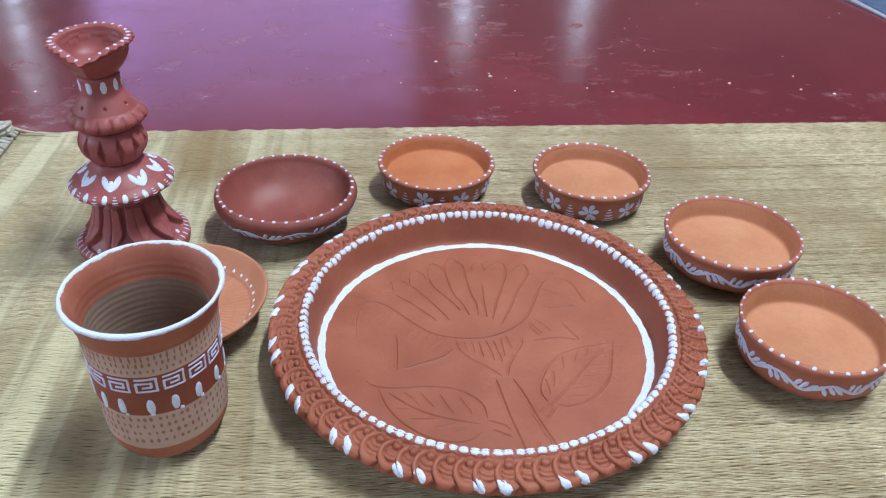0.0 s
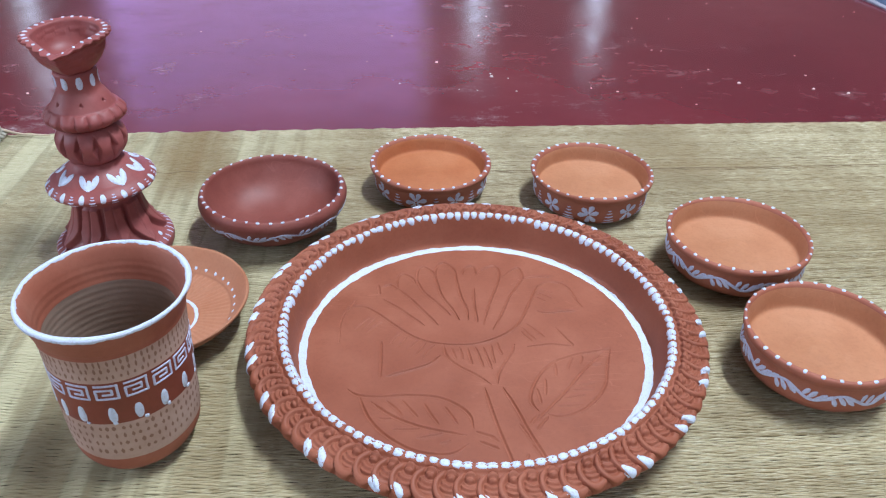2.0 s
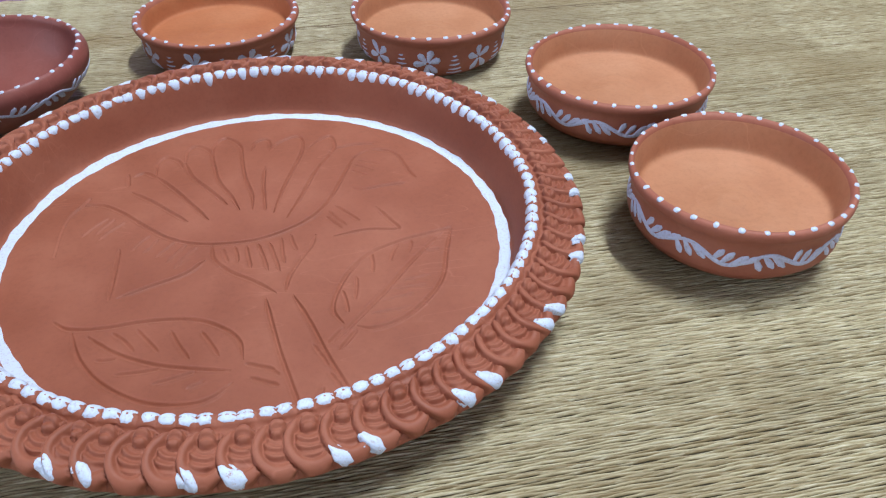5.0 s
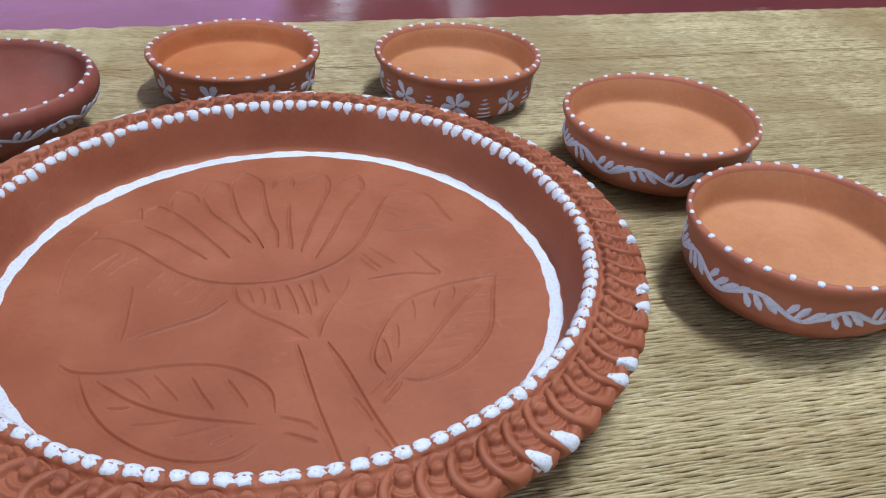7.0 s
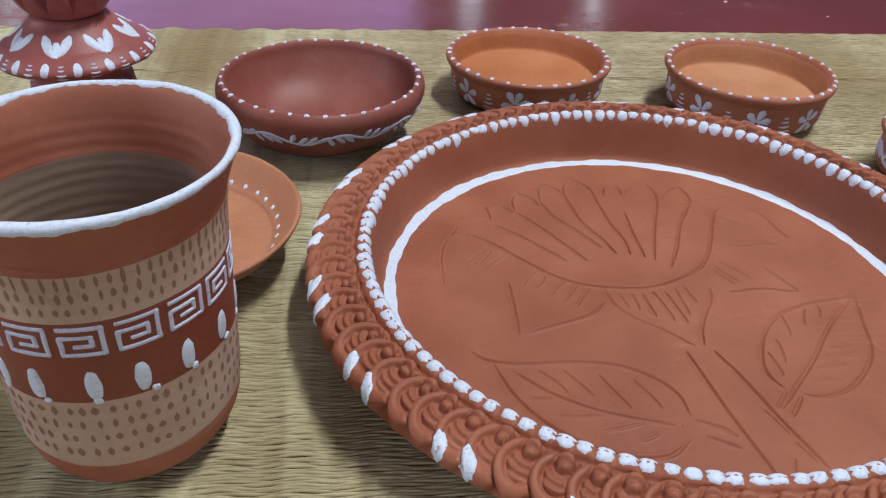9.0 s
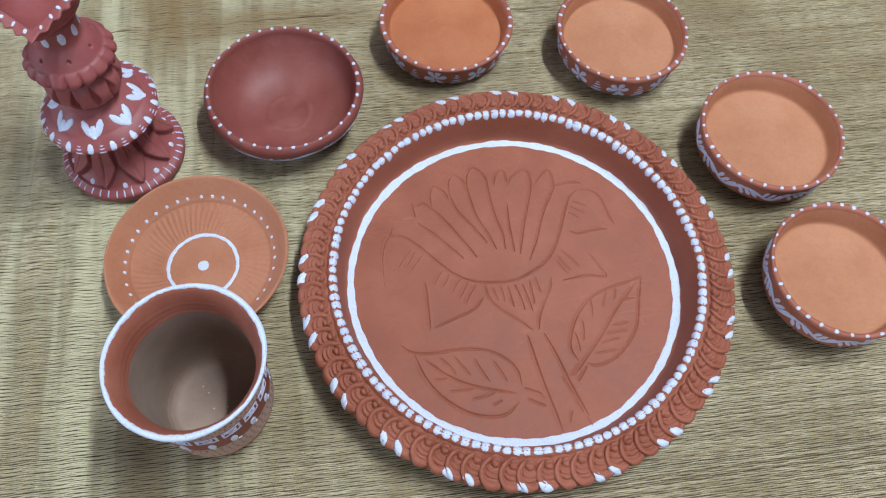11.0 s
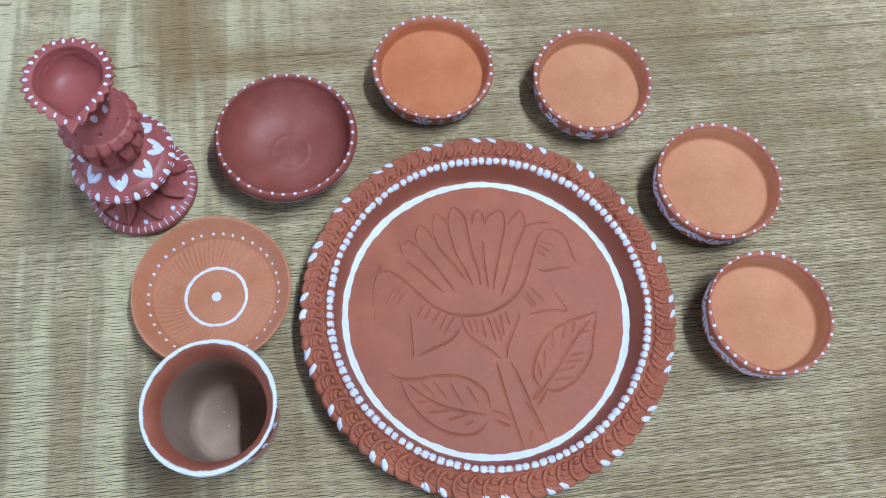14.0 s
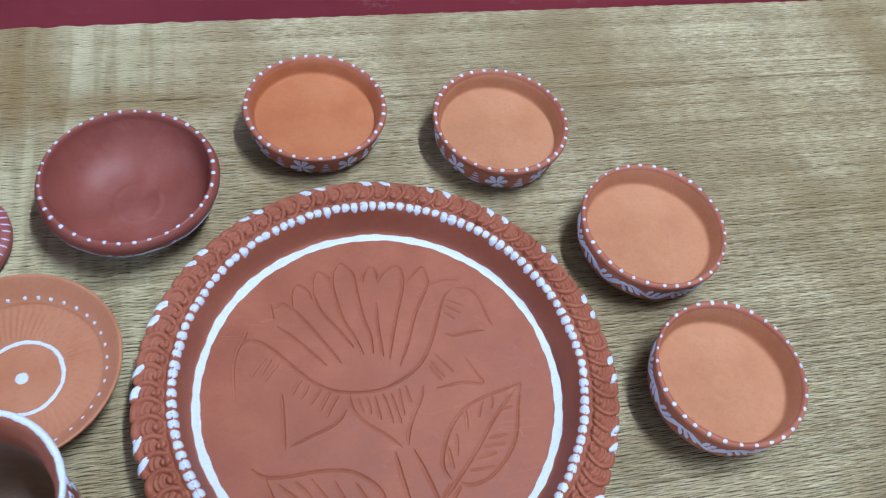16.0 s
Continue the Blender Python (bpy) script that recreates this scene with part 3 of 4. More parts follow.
def engraving(x, y):
    """How deep the tool has cut at each place (metres)."""
    depth = np.zeros_like(x)
    rs = np.random.RandomState(5)
    lines = [(l, 0.00082, 0.0008) for l in PETALS_A + PETALS_B] + [(l, 0.00078, 0.00075) for l in SEPALS] + [(l, 0.00085, 0.00085) for l in LEAVES + STALKS]
    lines += [([(a, b), ((a + c) / 2 + rs.uniform(-0.6, 0.6), (b + d) / 2 + rs.uniform(-0.6, 0.6)), (c, d)], 0.0007, 0.0006) for a, b, c, d in HATCH_UP + HATCH_LOW]
    for line, wide, deep in lines:
        q = smooth_line(line) * 0.001
        near = (x > q[:, 0].min() - 0.004) & (x < q[:, 0].max() + 0.004) & (y > q[:, 1].min() - 0.004) & (y < q[:, 1].max() + 0.004)
        px, py = x[near], y[near]
        if not len(px):
            continue
        best = np.full(px.shape, 1.0)
        for k, (a, b) in enumerate(zip(q[:-1], q[1:])):
            d = b - a
            t = np.clip(((px - a[0]) * d[0] + (py - a[1]) * d[1]) / (d @ d + 1e-15), 0, 1)
            run = (k + t) / (len(q) - 1)
            ease = np.clip(np.minimum(run, 1 - run) * 5 + 0.35, 0, 1)
            dist = np.hypot(px - a[0] - t * d[0], py - a[1] - t * d[1]) / ease
            best = np.minimum(best, dist)
        cut = np.where(best < wide, -deep * (1 - (best / wide) ** 2), 0.00022 * np.exp(-((best - 1.45 * wide) / (0.5 * wide)) ** 2))
        old = depth[near]
        depth[near] = np.where(cut < 0, np.minimum(old, cut), np.where(old < 0, old, np.maximum(old, cut)))
    return depth


MOTIFS, DASHES = 80, 124


def plate_relief(T, R, Z, S):
    x, y = R * np.cos(T), R * np.sin(T)
    out = np.zeros_like(R)
    inside = (S > plate_form.top + 0.022) & (R < 0.109)
    e = engraving(x[inside], y[inside])
    out[inside] = e + 0.00012 * np.sin(x[inside] * 170 + 3 * np.sin(y[inside] * 90)) * np.sin(y[inside] * 130)
    # the rim: overlapping shell scales, each with nested arcs that close round a bead near the lip
    rim = (S < plate_form.top + 0.001) & (Z > 0.0200) & (R > 0.1195)
    t, r = T[rim], R[rim]
    step = TAU / MOTIFS
    h = np.full(r.shape, 0.0001)
    done = np.zeros(r.shape, bool)
    for k in (2, 1, 0, -1, -2):
        i = np.floor(t / step) + k
        jig = 0.06 * np.sin(i * 12.9898) + 0.05 * np.sin(i * 4.13)
        a = (t - (i + 0.5 + jig) * step) * 0.132
        b = r - (0.1272 + 0.0002 * np.sin(i * 7.7))
        d = np.hypot(a - 0.0004, b)
        e = 0.0087 + 0.0003 * np.sin(i * 5.1) - np.hypot(a, 0.93 * (r - 0.1324))
        hit = (e > 0) & ~done
        # a rounded band along the leading edge, a lower field with pressed strokes, a bead at its root
        scale = 0.0012 - 0.03 * a + 0.0012 * np.sqrt(np.clip(1 - ((e - 0.0017) / 0.0018) ** 2, 0, 1)) - 0.0022 * np.exp(-(e / 0.0006) ** 2)
        scale = scale - 0.0009 * np.exp(-((e - 0.0038) / 0.0006) ** 2)
        wave = np.sin((d - 0.0005 * np.sin(2.7 * i)) * 2500)
        scale = scale + 0.0006 * wave * np.clip((e - 0.0034) / 0.0008, 0, 1) * np.clip((d - 0.0034) / 0.0010, 0, 1)
        scale = scale - 0.0010 * np.exp(-((d - 0.0032) / 0.0006) ** 2)
        scale = np.where(d < 0.0030, scale + 0.0022 * np.sqrt(np.clip(1 - (d / 0.0030) ** 2, 0, 1)), scale)
        h = np.where(hit, scale, h)
        done |= hit
    # the surface is worn flatter where the thick white marks sit
    off = np.abs((np.degrees(t) + 163.5 + 9) % 18 - 9)
    worn = np.clip(1.6 - np.abs(off - 2.3) / 1.0, 0, 1) * np.clip((r - 0.1340) / 0.002, 0, 1)
    h = h + (0.0018 - h) * 0.6 * worn
    edge = np.clip((r - 0.1222) / 0.0012, 0, 1)
    out[rim] = (h * edge - 0.0008) * np.clip((Z[rim] - 0.0205) / 0.0022, 0, 1)
    # the notched lip, a lump under each white dash
    lump = np.clip(1 - np.abs(S - plate_form.top - 0.0008) / 0.0052, 0, 1)
    out = out + 0.0011 * lump * (np.abs(np.cos(0.5 * DASHES * T)) ** 0.6 - 0.6)
    return out


plate_form.shape, plate_form.wobble, plate_form.seed = plate_relief, 0.00025, 4
rim_from, rim_to = int(np.searchsorted(plate_form.s, plate_form.find(0.0140))), int(np.searchsorted(plate_form.s, plate_form.top + 0.0070))
last = len(plate_form.s) - 1
part("underside", plate_form.mesh("underside", 300, [plate_clay], None, np.unique(np.r_[0:rim_from + 1:6, rim_from])), plate)
part("rim", plate_form.mesh("rim", 2300, [plate_clay], None, np.arange(rim_from, rim_to + 1)), plate, "rim carved with overlapping shell scales")
part("body", plate_form.mesh("plate_body", 1300, [plate_clay], None, np.arange(rim_to, last + 1)), plate, "red-brown clay engraved with a flower")
s_ring = float(plate_form.s[np.argmin(np.abs(plate_form.p[:, 0] - 0.1092) + 10 * (plate_form.s < plate_form.top))])


def band(form, name, s, half, mat, segs=240, thick=0.00035, rough=0.00035, seed=1, a0=0.0, a1=TAU):
    """A hand-painted line all round a turned form."""
    rs = np.random.RandomState(seed)
    k = rs.uniform(0, TAU, 6)
    v, f = [], []
    n = 7
    for i in range(segs):
        t = a0 + (a1 - a0) * i / segs
        wob = rough * (math.sin(3 * t + k[0]) + 0.7 * math.sin(7 * t + k[1]) + 0.5 * math.sin(17 * t + k[2]))
        w = half * (1 + 0.08 * math.sin(5 * t + k[3]) + 0.10 * math.sin(23 * t + k[4]) + 0.08 * math.sin(61 * t + k[5]))
        for j in range(n):
            u = 2 * j / (n - 1) - 1
            v.append((t, s + wob + u * w, -0.0003 if abs(u) == 1 else thick * (1 - 0.5 * u * u)))
    for i in range(segs):
        for j in range(n - 1):
            f.append((i * n + j, (i + 1) % segs * n + j, (i + 1) % segs * n + j + 1, i * n + j + 1))
    return mesh_of(name, form.points(v), f, [mat])


part("painted_ring", band(plate_form, "painted_ring", s_ring, 0.0028, white_paint, 420, 0.0004, 0.0002, 2), plate, "white painted ring")
s_dash = plate_form.top + 0.0019
for k in range(DASHES):
    t = TAU * (k + rng.uniform(-0.10, 0.10)) / DASHES
    long = rng.uniform(0.0062, 0.0092) + (0.0016 if rng.random() < 0.25 else 0.0)
    part("dash", plate_form.patch("dash", t, s_dash + 0.35 * (long - 0.0074) + rng.uniform(-0.0004, 0.0004), dab(rng.uniform(0.0052, 0.0064), long, 14, 0.14, rng.uniform(0.0, 0.3)), white_paint, 0.0005, 4), plate)
s_mark = plate_form.find(0.0256, True)
for k in range(20):
    for off in (-2.3, 2.3):
        t = math.radians(-163.5 + 18 * k + off + rng.uniform(-0.6, 0.6))
        lean = math.radians(rng.uniform(28, 50))
        shape = [(a * math.cos(lean) - b * math.sin(lean), a * math.sin(lean) + b * math.cos(lean)) for a, b in dab(rng.uniform(0.0046, 0.0060), rng.uniform(0.0084, 0.0112), 22, 0.13, 0.35)]
        part("rim_mark", plate_form.patch("rim_mark", t, s_mark + 0.0004, shape, worn_white_paint, 0.0006, 8), plate)

# ---- bowls ----


def petal_lines(cx, cy, size, n=5, turn=0.0):
    lines = []
    for i in range(n):
        a = turn + TAU * i / n + rng.uniform(-0.15, 0.15)
        l = size * rng.uniform(0.85, 1.1)
        lines.append([(cx + f * l * math.cos(a), cy + f * l * math.sin(a), w * size) for f, w in ((0.10, 0.07), (0.42, 0.20), (0.78, 0.31), (1.04, 0.13))])
    return lines


def rim_dots(form, ob, count, size, s):
    for k in range(count):
        t = TAU * (k + rng.uniform(-0.12, 0.12)) / count
        part("rim_dot", form.patch("rim_dot", t, s + rng.uniform(-0.0003, 0.0003), dab(size * rng.uniform(0.8, 1.15), size * rng.uniform(0.8, 1.15), 10, 0.1), white_paint, 0.0005, 2), ob)


def flower_bowl(m, rim, high, turn, inner, label, seed):
    ob = thing("bowl", m, label, "bowl", "clay bowls round the plate")
    r, h = rim, high
    form = Turned([(0, 0), (0.72 * r, 0), (0.86 * r, 0.0030), (0.955 * r, 0.28 * h), (0.955 * r, 0.58 * h), (0.97 * r, 0.78 * h), (1.02 * r, 0.88 * h), (1.035 * r, 0.97 * h), (1.0 * r, 1.04 * h),
                   (0.955 * r, 1.0 * h), (0.925 * r, 0.9 * h), (0.91 * r, 0.72 * h), (0.90 * r, 0.57 * h), (0.885 * r, 0.505 * h), (0.845 * r, 0.49 * h), (0.36 * r, 0.465 * h), (0.33 * r, 0.472 * h), (0.30 * r, 0.46 * h), (0.18 * r, 0.472 * h), (0.11 * r, 0.502 * h), (0.05 * r, 0.50 * h), (0, 0.48 * h)], wobble=0.00035, seed=seed)
    lip = form.find(0.93 * h, False)
    part("body", form.mesh("bowl_body", 112, [wash_clay, inner], lambda a, b, s: 1 if s > lip else 0), ob)
    rim_dots(form, ob, 33, 0.0032, form.top)
    mid = form.find(0.46 * h)
    for k in range(9):
        t = turn + TAU * k / 9
        part("painted_flower", form.strokes("painted_flower", t, mid, petal_lines(0, 0, 0.0084, 5 if k % 3 else 6, rng.uniform(0, 1)), thin_white_paint), ob)
        bars = [[(-w * (1 + rng.uniform(-0.1, 0.1)), y, 0.0002), (0, y - 0.0003, 0.0007), (w, y + 0.0002, 0.0003)] for w, y in ((0.0048, -0.0070), (0.0040, -0.0042), (0.0032, -0.0014), (0.0023, 0.0014), (0.0013, 0.0040))]
        part("painted_steps", form.strokes("painted_steps", t + TAU / 18, mid, bars, thin_white_paint), ob)
    return ob


def vine_lines(period, wave, leaf):
    """One wave of a leafy stem: leaves in fans above and below."""
    stem = [(-period / 2 + period * f, wave * math.sin(TAU * f), 0.0007 + 0.0005 * math.sin(math.pi * f)) for f in (0, 0.17, 0.33, 0.5, 0.67, 0.83, 1.0)]
    lines = [stem]
    for f0, side in ((0.08, -1), (0.58, 1)):
        for k in range(4 if side > 0 else 3):
            f = f0 + 0.10 * k
            x, y = -period / 2 + period * f, wave * math.sin(TAU * f)
            a = side * (1.05 - 0.17 * k) + rng.uniform(-0.1, 0.1)
            l = leaf * (0.75 + 0.13 * k)
            lines.append([(x + l * g * math.cos(a), y + l * g * math.sin(a), w * leaf) for g, w in ((0.0, 0.08), (0.4, 0.17), (0.75, 0.215), (1.05, 0.07))])
    return lines


def vine_bowl(m, outline, dots, waves, turn, s_of, inner, outer, label, seed, leaf=0.0082, wave=0.0030, paint_mat=None, dot_drop=0.0):
    ob = thing("bowl", m, label, "bowl", "clay bowls round the plate")
    form = Turned(outline, wobble=0.0004, seed=seed)
    high = form.p[:, 1].max()
    lip = form.find(0.93 * high, False)
    part("body", form.mesh("bowl_body", 112, [outer, inner], lambda a, b, s: 1 if s > lip else 0), ob)
    rim_dots(form, ob, dots, 0.0030, form.top - dot_drop)
    s = form.find(s_of)
    r = form.at(s)[0]
    for k in range(waves):
        part("painted_vine", form.strokes("painted_vine", turn + TAU * k / waves, s, vine_lines(TAU * r / waves, wave, leaf), paint_mat or thin_white_paint), ob)
    return ob


def deep_outline(r, h):
    return [(0, 0), (0.52 * r, 0), (0.62 * r, 0.0012), (0.86 * r, 0.17 * h), (0.985 * r, 0.36 * h), (0.995 * r, 0.50 * h), (0.975 * r, 0.72 * h), (0.995 * r, 0.84 * h), (1.035 * r, 0.92 * h), (1.03 * r, 1.0 * h), (0.995 * r, 1.035 * h),
            (0.955 * r, 1.0 * h), (0.935 * r, 0.9 * h), (0.915 * r, 0.76 * h), (0.90 * r, 0.61 * h), (0.88 * r, 0.545 * h), (0.83 * r, 0.525 * h), (0.36 * r, 0.49 * h), (0.33 * r, 0.496 * h), (0.30 * r, 0.483 * h), (0.20 * r, 0.495 * h), (0.12 * r, 0.53 * h), (0.06 * r, 0.527 * h), (0, 0.505 * h)]


maroon_outline = [(0, 0), (0.024, 0), (0.029, 0.0012), (0.044, 0.0105), (0.0535, 0.0215), (0.0562, 0.0290), (0.0560, 0.0335), (0.0540, 0.0368), (0.0522, 0.0372), (0.0508, 0.0350),
                  (0.0500, 0.0300), (0.0440, 0.0170), (0.0320, 0.0080), (0.0180, 0.0050), (0.0150, 0.0054), (0.0120, 0.0048), (0, 0.0045)]
vine_bowl(pose(-0.1509, 0.1462, 0), maroon_outline, 36, 9, 0.3, 0.0232, maroon_clay, maroon_clay, "round maroon clay bowl with white rim dots and a vine", 21)
flower_bowl(pose(-0.0312, 0.2144, 0), 0.0493, 0.0262, math.radians(-103), deep_orange_clay, "low deep orange clay bowl painted with white flowers", 22)
flower_bowl(pose(0.1026, 0.1996, 0), 0.0489, 0.0290, math.radians(-99), orange_clay, "low pale orange clay bowl painted with white flowers", 23)
vine_bowl(pose(0.1952, 0.1032, 0), deep_outline(0.0497, 0.0318), 33, 9, -1.2, 0.0185, orange_clay, wash_clay, "pale orange clay bowl with a white leafy vine", 24)
vine_bowl(pose(0.2150, -0.0084, 0), deep_outline(0.0470, 0.0347), 32, 9, -0.8, 0.0205, orange_clay, wash_clay, "deep pale orange clay bowl with a white leafy vine", 25)

# ---- saucer ----
saucer = thing("saucer", pose(-0.2035, 0.0225, 0), "flat ochre clay saucer with white dots and ring", "saucer")
saucer_form = Turned([(0, 0.0), (0.028, 0.0), (0.034, 0.003), (0.050, 0.0125), (0.0578, 0.0205), (0.0592, 0.0238), (0.0578, 0.0250), (0.0560, 0.0232), (0.0485, 0.0135), (0.0462, 0.0118), (0.0455, 0.0100), (0.034, 0.0068), (0.024, 0.0058), (0.0235, 0.0052), (0, 0.0050)], 2, 0.0007)


def flutes(T, R, Z, S):
    on = (S > saucer_form.top) & (R > 0.0245) & (R < 0.0455)
    f = np.sin(64 * (T + 6.5 * (R - 0.03)))
    fade = np.clip((R - 0.0245) / 0.004, 0, 1) * np.clip((0.0455 - R) / 0.002, 0, 1) * (0.35 + 0.65 * np.clip(np.cos(T - 2.0) + 0.4, 0, 1))
    return np.where(on, 0.00042 * f * fade, 0)


saucer_form.shape, saucer_form.wobble, saucer_form.seed = flutes, 0.0003, 6
part("body", saucer_form.mesh("saucer_body", 420, [saucer_clay]), saucer)
for k in range(38):
    part("dot", saucer_form.patch("dot", TAU * (k + rng.uniform(-0.1, 0.1)) / 38, saucer_form.find(0.0136, False), dab(0.0025, 0.0029, 10, 0.1), white_paint, 0.0004, 2), saucer)
part("painted_ring", band(saucer_form, "painted_ring", saucer_form.find(0.00535, False), 0.0014, white_paint, 120, 0.0004, 0.00015, 5), saucer, "white painted ring")
bm = bmesh.new()
bmesh.ops.create_uvsphere(bm, u_segments=20, v_segments=8, radius=0.0037, matrix=Matrix.Translation((0, 0, 0.0050)) @ Matrix.Diagonal((1, 1, 0.12, 1)))
dot_mesh = bpy.data.meshes.new("centre_dot")
bm.to_mesh(dot_mesh)
bm.free()
dot_mesh.materials.append(white_paint)
part("centre_dot", dot_mesh, saucer, "white painted dot")

# ---- cup ----
cup = thing("cup", pose(-0.1852, -0.0727, 0), "tall flared clay cup with white rim and key pattern", "cup")
cup_form = Turned([(0, 0.0), (0.0205, 0.0), (0.0255, 0.0012), (0.0315, 0.0085), (0.0334, 0.0150), (0.0345, 0.0300), (0.0350, 0.0550), (0.0352, 0.0780), (0.0358, 0.0915), (0.0385, 0.1015), (0.0406, 0.1062), (0.0409, 0.1082), (0.0394, 0.1090),
                   (0.0372, 0.1063), (0.0345, 0.0985), (0.0328, 0.0895), (0.0322, 0.0880), (0.0318, 0.0600), (0.0312, 0.0250), (0.0290, 0.0100), (0.0200, 0.0065), (0, 0.0060)], 2, 0.0009)
top_s = cup_form.top


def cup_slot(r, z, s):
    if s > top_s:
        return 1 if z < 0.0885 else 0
    if 0.0470 < z < 0.0762:
        return 3
    return 2 if 0.0185 < z < 0.0915 else 0


def cup_lathe(T, R, Z, S):
    out = np.where((S < top_s) & (np.abs(Z - 0.0935) < 0.0008), -0.0003, 0.0)
    out = out + np.where((S < top_s) & (np.abs(Z - 0.0183) < 0.0006), -0.0003, 0.0)
    out = out + np.where((S > top_s) & (Z < 0.1) & (Z > 0.01), 0.00008 * np.sin(Z * 1500 + 1.5 * np.sin(T)), 0)
    return out + np.where((S < top_s) & (Z > 0.047) & (Z < 0.0762) & (np.abs(np.sin(8 * T + 0.2)) < 0.045), -0.0005, 0.0)


cup_form.shape, cup_form.wobble, cup_form.seed, cup_form.lean = cup_lathe, 0.00025, 8, (0.034, -0.050)
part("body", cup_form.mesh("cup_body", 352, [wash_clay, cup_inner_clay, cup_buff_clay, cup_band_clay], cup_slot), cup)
part("rim_band", band(cup_form, "rim_band", top_s - 0.0006, 0.0030, white_paint, 200, 0.0004, 0.0003, 9), cup, "white painted rim band")
KEY = [(-0.0053, 0.0046), (0.0053, 0.0046), (0.0053, -0.0042), (-0.0049, -0.0042), (-0.0049, 0.0017), (0.0026, 0.0017), (0.0026, -0.0013), (-0.0020, -0.0013)]
s_key, s_drop = cup_form.find(0.0692), cup_form.find(0.0534)
for k in range(16):
    t = TAU * (k + 0.5) / 16 - 0.2 / 8
    line = []
    for (a, b), (c, d) in zip(KEY[:-1], KEY[1:]):
        line += [(a + (c - a) * f, b + (d - b) * f, 0.00075 + rng.uniform(-0.0001, 0.0001)) for f in (0.0, 0.08, 0.5, 0.92)]
    line.append((*KEY[-1], 0.0006))
    flip = -1 if k % 5 == 0 else 1
    part("key_motif", cup_form.strokes("key_motif", t, s_key, [[(flip * a + rng.uniform(-0.0001, 0.0001), b, w) for a, b, w in line]], thin_white_paint, 0.0003), cup)
    part("drop_mark", cup_form.patch("drop_mark", t + rng.uniform(-0.04, 0.04), s_drop, dab(0.0048, rng.uniform(0.0110, 0.0130), 14, 0.06, 0.15), white_paint, 0.0005), cup)
    part("drip", cup_form.patch("drip", t + rng.uniform(-0.03, 0.05), s_drop - 0.0058, dab(rng.uniform(0.0022, 0.0034), rng.uniform(0.0018, 0.0030), 10, 0.15), worn_white_paint, 0.0005), cup)


def chatter(name, rows, seed, broad):
    """Rows of small upright gouges, joined into one mesh."""
    rs = np.random.RandomState(seed)
    v, f = [], []
    for z, length, n in rows:
        s0 = cup_form.find(z)
        shift = rs.uniform(0, 1)
        for k in range(n):
            t = TAU * (k + shift + rs.uniform(-0.15, 0.15)) / n
            l, w = length * rs.uniform(0.7, 1.15), broad * rs.uniform(0.7, 1.25)
            b = len(v)
            for a, q in ((0, 0.5), (w, 0.12), (w * 0.9, -0.25), (0, -0.5), (-w * 0.9, -0.25), (-w, 0.12)):
                v.append((t + a / 0.035, s0 + q * l, 0.00012))
            v.append((t, s0, 0.00016))
            f += [(b + i, b + (i + 1) % 6, b + 6) for i in range(6)]
    return mesh_of(name, cup_form.points(v), f, [gouge_clay])


tagged(part("chattering", chatter("chattering", [(0.0888, 0.0056, 72), (0.0842, 0.0040, 70), (0.0796, 0.0034, 68)], 31, 0.00062), cup, "rows of small upright gouges"), kind="stuff")
tagged(part("chattering", chatter("chattering", [(0.0436, 0.0038, 58), (0.0380, 0.0040, 56), (0.0322, 0.0042, 56), (0.0260, 0.0038, 54)], 32, 0.00088), cup, "rows of small upright gouges"), kind="stuff")

# ---- oil lamp stand ----
lamp = thing("oil_lamp", pose(-0.2655, 0.1154, 0.0004), "tiered rose-brown clay oil lamp with ruffled tiers and white paint", "oil lamp")
foot_form = Turned([(0, 0), (0.0385, 0), (0.0412, 0.0018), (0.0418, 0.0075), (0.0405, 0.0098), (0.0370, 0.0112), (0.0310, 0.0170), (0.0250, 0.0260), (0.0215, 0.0380), (0.0205, 0.0470), (0.0215, 0.0530), (0.012, 0.0540), (0, 0.0540)], 2, 0.0007)
PETALS_FOOT = 9


def foot_petals(T, R, Z, S):
    a = ((T * PETALS_FOOT / TAU) % 1.0 - 0.5) * 2
    u = np.clip((Z - 0.0118) / 0.032, 0, 1)
    half = np.where(u < 0.42, np.clip(u / 0.42, 0, 1) ** 0.75 * 0.90, 0.90 - 0.22 * (u - 0.42))
    d = half - np.abs(a)
    on = (Z > 0.0118) & (Z < 0.0445)
    h = np.where(d > 0, 0.0030 * np.clip(d / 0.09, 0, 1) - 0.0009 * np.exp(-(a / 0.06) ** 2), -0.0020)
    return np.where(on, h, 0)


foot_form.shape, foot_form.wobble, foot_form.seed = foot_petals, 0.0003, 12
part("foot", foot_form.mesh("foot", 360, [lamp_clay]), lamp, "flared foot carved with petals")
s_foot = foot_form.find(0.0102)
for k in range(44):
    part("tick", foot_form.patch("tick", TAU * (k + rng.uniform(-0.1, 0.1)) / 44, s_foot, dab(0.0013, rng.uniform(0.0064, 0.0086), 8, 0.1), thin_white_paint, 0.0003, 2), lamp)
for k in range(PETALS_FOOT):
    part("dot", foot_form.patch("dot", TAU * k / PETALS_FOOT, foot_form.find(0.0132), dab(0.0042, 0.0042, 10, 0.06), white_paint, 0.0005, 2), lamp)

